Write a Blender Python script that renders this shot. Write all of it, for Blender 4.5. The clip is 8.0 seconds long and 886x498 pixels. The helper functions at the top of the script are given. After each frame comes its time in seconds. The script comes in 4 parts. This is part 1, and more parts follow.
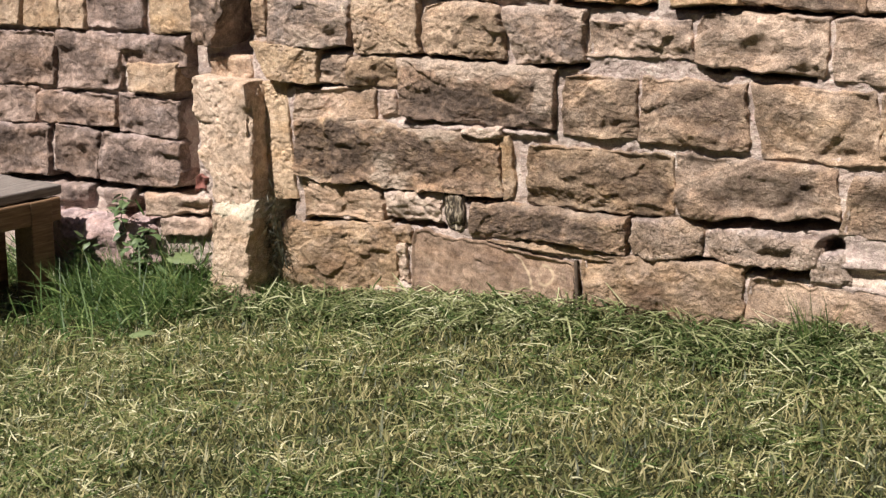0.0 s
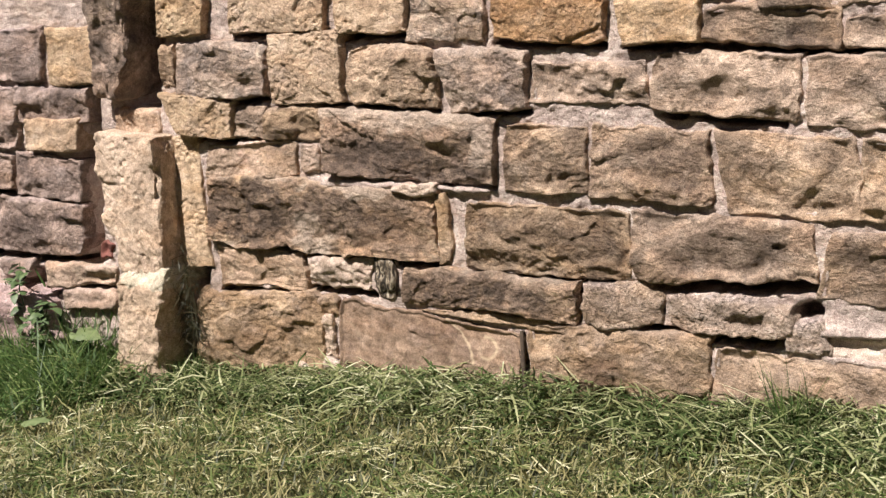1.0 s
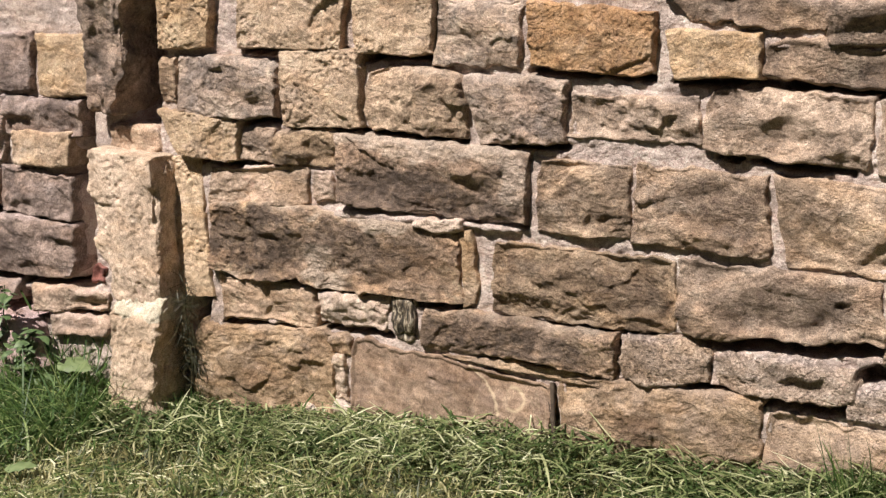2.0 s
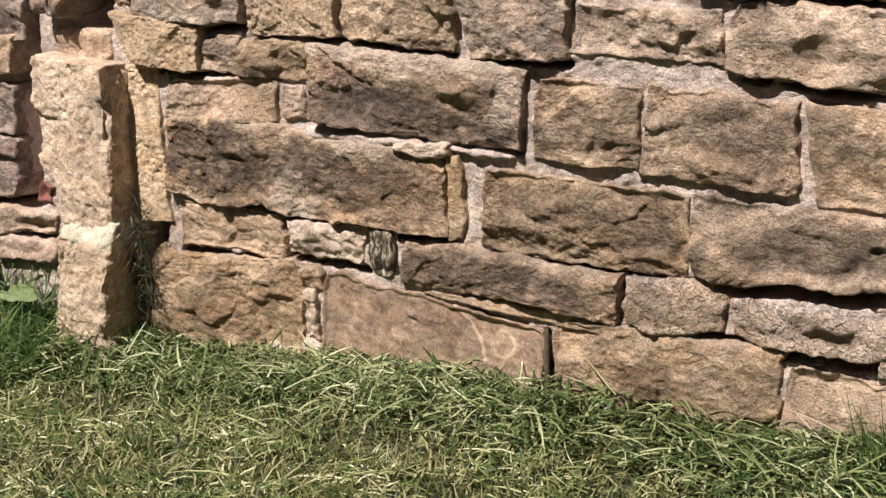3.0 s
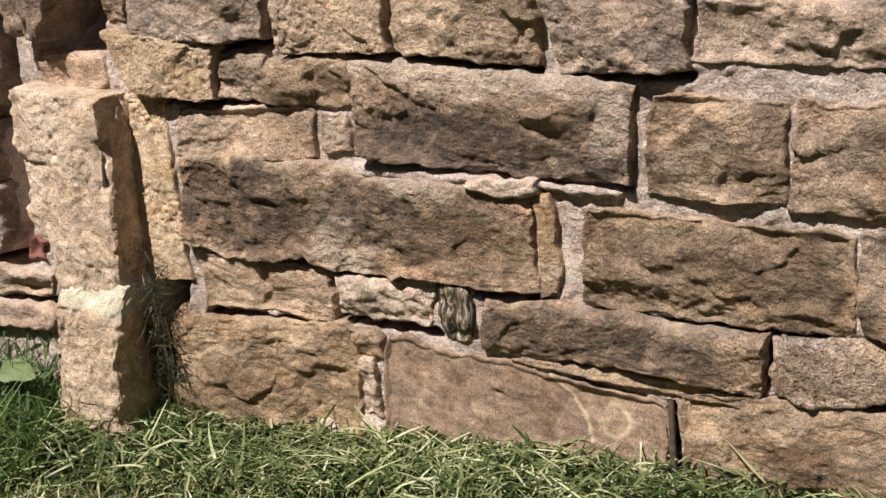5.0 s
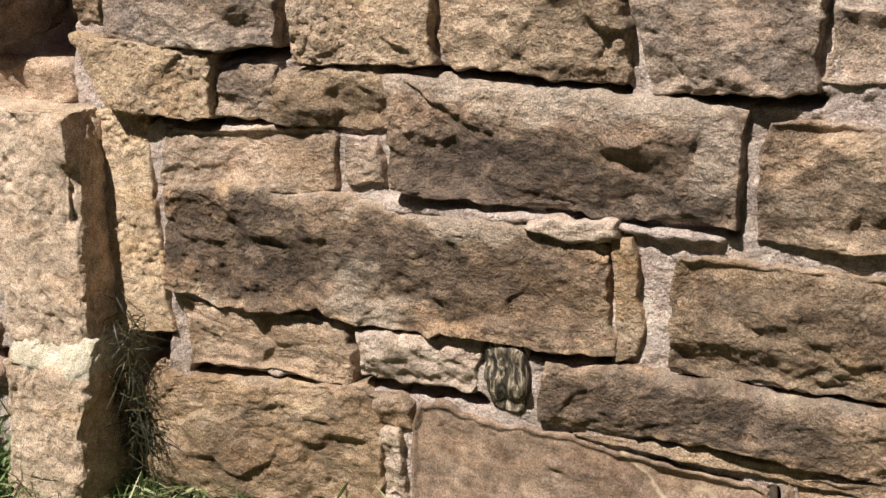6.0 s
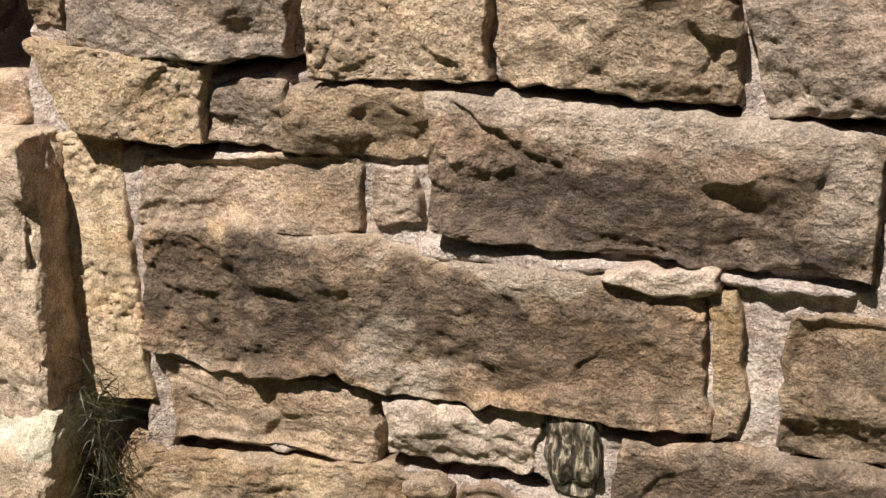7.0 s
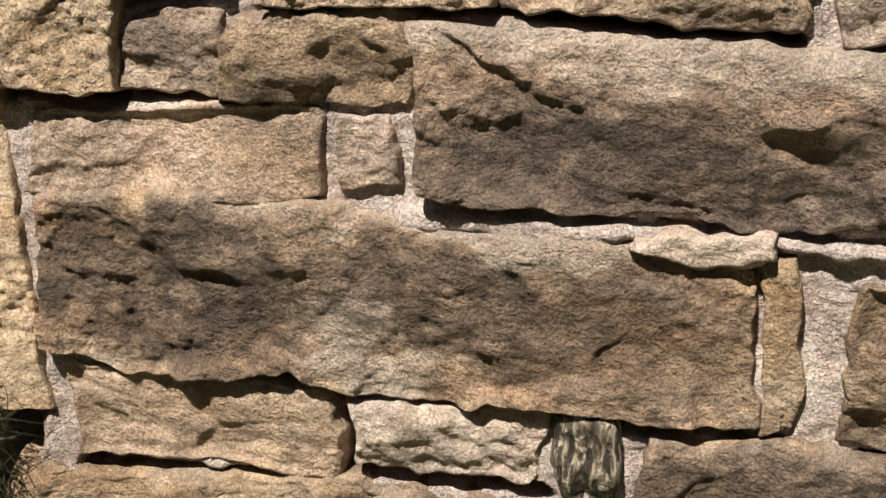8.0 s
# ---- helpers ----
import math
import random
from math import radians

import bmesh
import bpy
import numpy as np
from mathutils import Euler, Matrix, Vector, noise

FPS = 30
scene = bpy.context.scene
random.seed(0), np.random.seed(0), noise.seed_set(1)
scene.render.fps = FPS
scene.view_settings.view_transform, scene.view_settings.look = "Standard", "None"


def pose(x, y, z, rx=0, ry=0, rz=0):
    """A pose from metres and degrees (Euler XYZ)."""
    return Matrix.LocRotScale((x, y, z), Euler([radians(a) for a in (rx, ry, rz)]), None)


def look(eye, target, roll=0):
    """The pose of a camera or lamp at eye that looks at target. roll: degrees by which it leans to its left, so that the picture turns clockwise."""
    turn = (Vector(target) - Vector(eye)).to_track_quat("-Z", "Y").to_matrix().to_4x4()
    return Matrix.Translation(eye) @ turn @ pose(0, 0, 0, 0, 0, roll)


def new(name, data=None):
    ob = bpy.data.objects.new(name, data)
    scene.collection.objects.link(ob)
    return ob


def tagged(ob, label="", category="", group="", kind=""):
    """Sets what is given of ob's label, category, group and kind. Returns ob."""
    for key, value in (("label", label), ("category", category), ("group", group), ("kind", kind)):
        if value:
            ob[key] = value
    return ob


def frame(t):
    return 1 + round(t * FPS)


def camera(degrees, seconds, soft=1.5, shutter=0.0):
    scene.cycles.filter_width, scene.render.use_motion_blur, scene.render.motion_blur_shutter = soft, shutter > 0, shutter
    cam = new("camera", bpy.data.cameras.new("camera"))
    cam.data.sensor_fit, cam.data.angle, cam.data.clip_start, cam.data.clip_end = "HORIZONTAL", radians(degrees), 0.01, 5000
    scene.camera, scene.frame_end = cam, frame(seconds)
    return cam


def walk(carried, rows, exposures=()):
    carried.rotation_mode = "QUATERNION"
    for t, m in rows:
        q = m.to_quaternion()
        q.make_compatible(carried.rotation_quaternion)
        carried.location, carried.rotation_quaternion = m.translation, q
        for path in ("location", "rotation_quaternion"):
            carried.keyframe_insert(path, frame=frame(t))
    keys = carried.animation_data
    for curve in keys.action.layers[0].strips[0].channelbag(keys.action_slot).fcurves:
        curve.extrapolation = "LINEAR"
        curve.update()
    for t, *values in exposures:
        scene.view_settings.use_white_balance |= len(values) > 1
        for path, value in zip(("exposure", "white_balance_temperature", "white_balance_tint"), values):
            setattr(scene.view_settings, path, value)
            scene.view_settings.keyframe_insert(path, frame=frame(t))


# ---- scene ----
cam = camera(34.0, 8.0, soft=1.4)
PATH = [
    (0, (2.707, -3.742, 1.302), (1.618, -2.133, 0.83), 0.5),
    (0.5, (2.584, -3.487, 1.254), (1.511, -1.854, 0.828), 0.1),
    (1, (2.492, -3.323, 1.219), (1.45, -1.661, 0.828), -0.0),
    (1.2, (2.46, -3.282, 1.239), (1.423, -1.616, 0.853), 0.1),
    (2.3, (2.117, -3.025, 1.327), (1.122, -1.355, 0.859), 1.6),
    (2.5, (2.07, -2.974, 1.327), (1.09, -1.306, 0.818), 1.6),
    (3, (1.989, -2.774, 1.306), (1.028, -1.112, 0.744), 2.3),
    (3.5, (1.935, -2.583, 1.323), (0.954, -0.942, 0.735), 2.8),
    (4, (1.86, -2.471, 1.328), (0.839, -0.86, 0.725), 2.0),
    (4.2, (1.814, -2.437, 1.324), (0.778, -0.837, 0.717), 1.2),
    (5.3, (1.367, -2.229, 1.291), (0.476, -0.551, 0.669), -0.9),
    (5.5, (1.281, -2.18, 1.26), (0.422, -0.482, 0.645), -0.3),
    (6, (1.045, -2.025, 1.217), (0.242, -0.291, 0.626), 1.1),
    (6.5, (0.865, -1.884, 1.185), (0.108, -0.125, 0.607), 1.8),
    (7, (0.686, -1.725, 1.171), (0.012, 0.059, 0.571), 1.7),
    (7.5, (0.494, -1.563, 1.132), (-0.046, 0.257, 0.503), 1.8),
    (8, (0.372, -1.459, 1.083), (-0.025, 0.384, 0.417), 2.7),
]
LIGHTNESS = [(0, 0.8, 6500, 13), (0.5, 0.87, 6500, 14), (1.2, 0.84, 6500, 13), (2.5, 0.8, 6500, 11.5), (4.2, 0.77, 6500, 11), (5.4, 0.63, 6500, 10), (7, 0.69, 6500, 6.5), (8, 0.67, 6500, 6.0)]
walk(cam, [(t, look(eye, target, roll)) for t, eye, target, roll in PATH], LIGHTNESS)

# ---- light ----
SUN_DIR = Vector((-0.20, -0.55, 0.82)).normalized()
world = bpy.data.worlds.new("world")
scene.world = world
world.use_nodes = True
sky = world.node_tree.nodes.new("ShaderNodeTexSky")
sky.sky_type = "NISHITA"
sky.sun_disc = False
sky.air_density, sky.dust_density, sky.altitude = 0.4, 0.1, 600.0
sky.sun_elevation = math.asin(SUN_DIR.z)
sky.sun_rotation = math.atan2(SUN_DIR.x, SUN_DIR.y)
world.node_tree.nodes["Background"].inputs["Strength"].default_value = 0.05
world.node_tree.links.new(sky.outputs[0], world.node_tree.nodes["Background"].inputs["Color"])
sun = new("sun", bpy.data.lights.new("sun", "SUN"))
sun.data.energy, sun.data.angle, sun.data.color = 5.0, radians(0.53), (1.0, 0.94, 0.86)
sun.matrix_world = look(SUN_DIR * 20, (0, 0, 0))


# ---- noise ----
def lattice(ix, iy, iz, seed):
    n = (ix * 374761393 + iy * 668265263 + iz * 2147483647 + seed * 144665) & 0xFFFFFFFF
    n = ((n ^ (n >> 13)) * 1274126177) & 0xFFFFFFFF
    n = ((n ^ (n >> 16)) * 2246822519) & 0xFFFFFFFF
    return ((n ^ (n >> 15)) & 0xFFFFFF) / float(0xFFFFFF) * 2 - 1


def vnoise(x, y, z, seed=0):
    """Smooth value noise in -1..1 on arrays."""
    x, y, z = np.broadcast_arrays(np.asarray(x, float), np.asarray(y, float), np.asarray(z, float))
    fx, fy, fz = np.floor(x), np.floor(y), np.floor(z)
    ix, iy, iz = fx.astype(np.int64), fy.astype(np.int64), fz.astype(np.int64)
    u, v, w = x - fx, y - fy, z - fz
    u, v, w = (q * q * q * (q * (q * 6 - 15) + 10) for q in (u, v, w))
    out = 0
    for dx in (0, 1):
        for dy in (0, 1):
            for dz in (0, 1):
                weight = (u if dx else 1 - u) * (v if dy else 1 - v) * (w if dz else 1 - w)
                out = out + weight * lattice(ix + dx, iy + dy, iz + dz, seed)
    return out


def fbm(x, y, z, octaves=4, seed=0, gain=0.5):
    total, amp = 0, 1.0
    for k in range(octaves):
        total = total + amp * vnoise(x * 2**k, y * 2**k, z * 2**k, seed + 17 * k)
        amp *= gain
    return total


# ---- materials ----
def nodes_of(name):
    mat = bpy.data.materials.new(name)
    mat.use_nodes = True
    tree = mat.node_tree
    return mat, tree, tree.nodes["Principled BSDF"]


def node(tree, kind, **values):
    n = tree.nodes.new(kind)
    for key, value in values.items():
        n.inputs[key.replace("_", " ")].default_value = value
    return n


def noise_node(tree, where, scale, detail=6.0, rough=0.6, distort=0.0):
    n = node(tree, "ShaderNodeTexNoise", Scale=scale, Detail=detail, Roughness=rough, Distortion=distort)
    tree.links.new(where, n.inputs["Vector"])
    return n.outputs["Fac"]


def ramp(tree, fac, stops):
    r = tree.nodes.new("ShaderNodeValToRGB")
    r.color_ramp.elements[0].position, r.color_ramp.elements[0].color = stops[0][0], (*stops[0][1], 1)
    r.color_ramp.elements[1].position, r.color_ramp.elements[1].color = stops[-1][0], (*stops[-1][1], 1)
    for pos, col in stops[1:-1]:
        r.color_ramp.elements.new(pos).color = (*col, 1)
    tree.links.new(fac, r.inputs[0])
    return r.outputs[0]


def grey(tree, fac, low, high):
    return ramp(tree, fac, [(low, (0, 0, 0)), (high, (1, 1, 1))])


def blend(tree, fac, a, b, mode="MIX"):
    m = tree.nodes.new("ShaderNodeMix")
    m.data_type, m.blend_type = "RGBA", mode
    for value, socket in ((fac, m.inputs[0]), (a, m.inputs[6]), (b, m.inputs[7])):
        if hasattr(value, "is_linked"):
            tree.links.new(value, socket)
        elif isinstance(value, tuple):
            socket.default_value = (*value, 1)
        else:
            socket.default_value = value
    return m.outputs[2]


def math_node(tree, op, a, b):
    m = tree.nodes.new("ShaderNodeMath")
    m.operation = op
    for value, socket in ((a, m.inputs[0]), (b, m.inputs[1])):
        if hasattr(value, "is_linked"):
            tree.links.new(value, socket)
        else:
            socket.default_value = value
    return m.outputs[0]


def stretched(tree, scale, turn=(0, 0, 0)):
    geo = tree.nodes.new("ShaderNodeNewGeometry")
    mp = node(tree, "ShaderNodeMapping", Scale=scale, Rotation=turn)
    tree.links.new(geo.outputs["Position"], mp.inputs["Vector"])
    return mp.outputs[0]


def rosy(c, tone):
    """The faintly pink cast that the local stone has."""
    return (c[0] * tone, c[1] * 0.972 * tone, c[2] * 1.085 * tone)


def stone_material(name, tones, stain, stain_amount=0.5, lichen=(0.42, 0.36, 0.26), lichen_amount=0.3, bump=1.0, pits=0.0, pit_scale=70.0,
                   strata=0.0, rough=0.92, vary=0.25, tone=0.83):
    """Weathered stone: mottled tones, dark crust, pale bloom, grain, pits and strata."""
    mat, tree, bsdf = nodes_of(name)
    tones, stain, lichen = [rosy(c, tone) for c in tones], rosy(stain, tone), rosy(lichen, tone)
    L = tree.links.new
    pos = tree.nodes.new("ShaderNodeNewGeometry").outputs["Position"]
    info = tree.nodes.new("ShaderNodeObjectInfo")
    flat = stretched(tree, (0.6, 1.0, 1.8), (0, 0.12, 0))
    broad = noise_node(tree, pos, 6.0, 9, 0.66, 0.1)
    fine = noise_node(tree, pos, 36.0, 8, 0.70, 0.1)
    grain = noise_node(tree, pos, 330.0, 5, 0.7)
    mixed = math_node(tree, "ADD", math_node(tree, "MULTIPLY", broad, 0.48), math_node(tree, "MULTIPLY", fine, 0.52))
    step = 0.22 / max(1, len(tones) - 1)
    col = ramp(tree, mixed, [(0.395 + k * step, c) for k, c in enumerate(tones)])
    dark = grey(tree, noise_node(tree, pos, 9.0, 8, 0.70, 0.1), 0.50, 0.57)
    col = blend(tree, math_node(tree, "MULTIPLY", dark, stain_amount), col, stain)
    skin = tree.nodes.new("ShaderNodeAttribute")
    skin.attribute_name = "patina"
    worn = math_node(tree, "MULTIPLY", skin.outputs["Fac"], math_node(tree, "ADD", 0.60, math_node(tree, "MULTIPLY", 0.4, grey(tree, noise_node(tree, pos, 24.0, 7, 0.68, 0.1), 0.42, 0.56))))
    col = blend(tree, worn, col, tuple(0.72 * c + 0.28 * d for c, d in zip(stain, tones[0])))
    pale = grey(tree, noise_node(tree, pos, 13.0, 8, 0.70, 0.1), 0.55, 0.63)
    col = blend(tree, math_node(tree, "MULTIPLY", pale, lichen_amount), col, lichen)
    # pale margins: fresh stone, with sunlight on top edges put into the colour
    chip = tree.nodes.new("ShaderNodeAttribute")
    chip.attribute_name = "fresh_sunlit"
    fresh_sunlit = (tones[-1][0] * 0.93, tones[-1][1] * 0.98, tones[-1][2] * 1.14)
    cut = ramp(tree, fine, [(0.36, tuple(0.3 * c + 0.7 * d for c, d in zip(tones[1], fresh_sunlit))), (0.62, fresh_sunlit)])
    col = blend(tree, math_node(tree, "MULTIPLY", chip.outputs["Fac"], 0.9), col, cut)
    mottle = grey(tree, noise_node(tree, pos, 30.0, 8, 0.72, 0.1), 0.38, 0.62)
    col = blend(tree, 0.22, col, mottle, "OVERLAY")
    specks = grey(tree, grain, 0.34, 0.68)
    col = blend(tree, 0.48, col, specks, "OVERLAY")
    # iron-stained and greyish patches
    warm = grey(tree, noise_node(tree, flat, 7.5, 6, 0.62, 0.3), 0.50, 0.62)
    col = blend(tree, math_node(tree, "MULTIPLY", warm, 0.30), col, (0.57, 0.47, 0.36), "OVERLAY")
    cool = grey(tree, noise_node(tree, flat, 10.5, 6, 0.62, 0.3), 0.52, 0.64)
    col = blend(tree, math_node(tree, "MULTIPLY", cool, 0.45), col, (0.42, 0.44, 0.44), "OVERLAY")
    shift = node(tree, "ShaderNodeHueSaturation")
    L(col, shift.inputs["Color"])
    ring = math_node(tree, "FRACT", math_node(tree, "MULTIPLY", info.outputs["Random"], 7.31), 0.0)
    L(math_node(tree, "ADD", 1.0 - vary / 2, math_node(tree, "MULTIPLY", info.outputs["Random"], vary)), shift.inputs["Value"])
    L(math_node(tree, "ADD", 0.90, math_node(tree, "MULTIPLY", ring, 0.2)), shift.inputs["Saturation"])
    L(math_node(tree, "ADD", 0.497, math_node(tree, "MULTIPLY", ring, 0.007)), shift.inputs["Hue"])
    L(shift.outputs[0], bsdf.inputs["Base Color"])
    bsdf.inputs["Roughness"].default_value = rough
    bsdf.inputs["Specular IOR Level"].default_value = 0.25
    lumps = noise_node(tree, stretched(tree, (0.85, 0.9, 1.15), (0, 0.15, 0)), 74.0, 7, 0.60, 0.0)
    calm = math_node(tree, "ADD", 0.35, math_node(tree, "MULTIPLY", 0.85, grey(tree, noise_node(tree, pos, 11.0, 4, 0.6), 0.40, 0.62)))
    small = noise_node(tree, pos, 165.0, 5, 0.62)
    height = math_node(tree, "ADD", math_node(tree, "MULTIPLY", lumps, calm), math_node(tree, "ADD", math_node(tree, "MULTIPLY", small, 0.38), math_node(tree, "MULTIPLY", grain, 0.12)))
    if strata:
        beds = noise_node(tree, stretched(tree, (0.72, 0.9, 1.1), (0, 0.3, 0)), 34.0, 6, 0.56, 0.1)
        height = math_node(tree, "ADD", height, math_node(tree, "MULTIPLY", beds, strata * 0.7))
    if pits:
        # pores of two sizes with ragged rims, gathered in drifts
        pore = grey(tree, noise_node(tree, pos, pit_scale * 1.5, 5, 0.55, 0.15), 0.36, 0.50)
        pore2 = grey(tree, noise_node(tree, pos, pit_scale * 3.6, 4, 0.55, 0.1), 0.36, 0.48)
        gate = grey(tree, noise_node(tree, pos, 18.0, 4, 0.6), 0.38, 0.62)
        pore = math_node(tree, "MAXIMUM", pore, math_node(tree, "MULTIPLY", 0.7, math_node(tree, "SUBTRACT", 1.0, gate)))
        hole = math_node(tree, "ADD", pore, math_node(tree, "MULTIPLY", pore2, 0.35))
        height = math_node(tree, "ADD", height, math_node(tree, "MULTIPLY", hole, pits * 0.75))
    b = node(tree, "ShaderNodeBump", Strength=1.0, Distance=0.0120 * bump)
    L(height, b.inputs["Height"])
    L(b.outputs[0], bsdf.inputs["Normal"])
    return mat


def plain_material(name, tones, scale=20.0, rough=0.85, bump=0.3, bump_scale=120.0, stretch=(1, 1, 1), distance=0.004):
    mat, tree, bsdf = nodes_of(name)
    where = stretched(tree, stretch)
    fac = noise_node(tree, where, scale, 8, 0.65, 0.4)
    step = 0.36 / max(1, len(tones) - 1)
    tree.links.new(ramp(tree, fac, [(0.32 + k * step, c) for k, c in enumerate(tones)]), bsdf.inputs["Base Color"])
    bsdf.inputs["Roughness"].default_value = rough
    b = node(tree, "ShaderNodeBump", Strength=bump, Distance=distance)
    tree.links.new(noise_node(tree, where, bump_scale, 6, 0.65), b.inputs["Height"])
    tree.links.new(b.outputs[0], bsdf.inputs["Normal"])
    return mat


def blade_material(name, stops, rough=0.5, glow=0.35):
    """Grass: every blade takes its own colour; thin blades let some light through."""
    mat, tree, bsdf = nodes_of(name)
    geo = tree.nodes.new("ShaderNodeNewGeometry")
    patch = math_node(tree, "SUBTRACT", noise_node(tree, geo.outputs["Position"], 5.0, 4, 0.6), 0.5)
    pick = math_node(tree, "ADD", math_node(tree, "MULTIPLY", geo.outputs["Random Per Island"], 0.88), math_node(tree, "MULTIPLY", patch, 0.85))
    col = ramp(tree, math_node(tree, "ADD", pick, 0.07), stops)
    tree.links.new(col, bsdf.inputs["Base Color"])
    bsdf.inputs["Roughness"].default_value = rough
    bsdf.inputs["Specular IOR Level"].default_value = 0.35
    trans = tree.nodes.new("ShaderNodeBsdfTranslucent")
    tree.links.new(col, trans.inputs["Color"])
    mix = tree.nodes.new("ShaderNodeMixShader")
    mix.inputs[0].default_value = glow
    tree.links.new(bsdf.outputs[0], mix.inputs[1])
    tree.links.new(trans.outputs[0], mix.inputs[2])
    tree.links.new(mix.outputs[0], tree.nodes["Material Output"].inputs["Surface"])
    return mat


MAT = {
    "rock": stone_material("brown_sandstone", [(0.202, 0.139, 0.089), (0.372, 0.269, 0.168), (0.558, 0.417, 0.265), (0.728, 0.563, 0.362)],
                           (0.100, 0.078, 0.057), 0.55, (0.50, 0.40, 0.28), 0.45, 1.3, strata=0.7, vary=0.3),
    "dark": stone_material("dark_sandstone", [(0.158, 0.119, 0.083), (0.300, 0.221, 0.151), (0.474, 0.355, 0.238), (0.664, 0.506, 0.332)],
                           (0.083, 0.068, 0.053), 0.55, (0.46, 0.38, 0.27), 0.4, 1.0, strata=1.0),
    "big": stone_material("grey_brown_sandstone", [(0.219, 0.162, 0.108), (0.390, 0.283, 0.191), (0.576, 0.419, 0.272), (0.715, 0.576, 0.371)],
                          (0.103, 0.079, 0.060), 0.62, (0.510, 0.384, 0.267), 0.4, 1.45, strata=0.9, vary=0.05),
    "grey": stone_material("grey_sandstone", [(0.267, 0.208, 0.150), (0.457, 0.350, 0.244), (0.648, 0.501, 0.345), (0.776, 0.644, 0.439)],
                           (0.09, 0.078, 0.068), 0.55, (0.48, 0.42, 0.34), 0.35, 1.15, strata=0.4),
    "olive": stone_material("olive_tan_sandstone", [(0.261, 0.200, 0.135), (0.403, 0.310, 0.213), (0.521, 0.402, 0.285), (0.640, 0.503, 0.365)],
                            (0.156, 0.116, 0.082), 0.4, (0.582, 0.456, 0.326), 0.4, 0.9, strata=0.5, tone=1.0),
    "tan": stone_material("tan_sandstone", [(0.320, 0.235, 0.155), (0.455, 0.338, 0.228), (0.555, 0.422, 0.292), (0.645, 0.505, 0.36)],
                          (0.19, 0.14, 0.09), 0.35, (0.60, 0.50, 0.34), 0.4, 1.0, tone=0.98),
    "tanrock": stone_material("warm_sandstone", [(0.230, 0.158, 0.092), (0.375, 0.268, 0.158), (0.500, 0.368, 0.224), (0.610, 0.468, 0.298)],
                              (0.136, 0.094, 0.064), 0.45, (0.514, 0.406, 0.291), 0.4, 0.95, strata=0.4, vary=0.15),
    "slab": stone_material("smooth_brown_slab", [(0.170, 0.112, 0.064), (0.262, 0.180, 0.106), (0.335, 0.236, 0.142), (0.415, 0.300, 0.186)],
                           (0.156, 0.109, 0.079), 0.4, (0.460, 0.370, 0.263), 0.2, 0.22, tone=0.86, vary=0.05),
    "tuff": stone_material("yellow_tuff", [(0.375, 0.265, 0.156), (0.495, 0.365, 0.220), (0.585, 0.450, 0.280), (0.665, 0.530, 0.350)],
                           (0.300, 0.196, 0.119), 0.3, (0.660, 0.539, 0.391), 0.35, 0.45, pits=0.88, pit_scale=75.0, tone=0.96, vary=0.16),
    "tuffo": stone_material("orange_tuff", [(0.360, 0.221, 0.120), (0.500, 0.329, 0.176), (0.600, 0.412, 0.245), (0.660, 0.480, 0.319)],
                            (0.290, 0.166, 0.086), 0.45, (0.660, 0.520, 0.355), 0.3, 0.60, pits=0.88, pit_scale=60.0, tone=0.84, vary=0.05),
    "tuffj": stone_material("pale_dressed_tuff", [(0.345, 0.256, 0.158), (0.460, 0.350, 0.222), (0.550, 0.428, 0.278), (0.630, 0.506, 0.344)],
                            (0.310, 0.233, 0.149), 0.25, (0.680, 0.574, 0.409), 0.35, 0.30, pits=0.58, pit_scale=80.0, tone=1.0, vary=0.05),
    "porous": stone_material("porous_limestone", [(0.396, 0.305, 0.208), (0.540, 0.422, 0.295), (0.672, 0.540, 0.389), (0.792, 0.658, 0.502)],
                             (0.200, 0.147, 0.104), 0.18, (0.700, 0.598, 0.470), 0.45, 1.3, tone=0.86, pits=1.2, pit_scale=48.0),
    "cream": stone_material("cream_limestone", [(0.505, 0.389, 0.255), (0.636, 0.501, 0.342), (0.745, 0.601, 0.427), (0.800, 0.694, 0.512)],
                            (0.300, 0.216, 0.145), 0.3, (0.720, 0.608, 0.465), 0.4, 1.1, tone=0.84, vary=0.1),
    "pink": stone_material("pinkish_boulder_stone", [(0.240, 0.180, 0.152), (0.328, 0.248, 0.213), (0.400, 0.312, 0.266), (0.456, 0.368, 0.312)],
                           (0.22, 0.16, 0.14), 0.35, (0.60, 0.50, 0.44), 0.35, 0.9, tone=1.15),
    "brick": stone_material("red_brick", [(0.20, 0.075, 0.05), (0.29, 0.115, 0.08), (0.36, 0.16, 0.11)], (0.14, 0.06, 0.045), 0.4, (0.42, 0.26, 0.19), 0.3, 0.9),
    "mortar": stone_material("sandy_lime_mortar", [(0.46, 0.372, 0.285), (0.59, 0.485, 0.378), (0.69, 0.575, 0.45), (0.77, 0.665, 0.52)],
                             (0.34, 0.27, 0.21), 0.25, (0.64, 0.57, 0.46), 0.4, 0.70, pits=0.50, pit_scale=130.0, tone=0.92, vary=0.02),
    "plaster": stone_material("pale_lime_plaster", [(0.46, 0.38, 0.28), (0.572, 0.473, 0.352), (0.682, 0.583, 0.440), (0.748, 0.649, 0.506)], (0.42, 0.34, 0.25), 0.3,
                              (0.72, 0.64, 0.51), 0.4, 0.60, tone=0.95, vary=0.02),
}
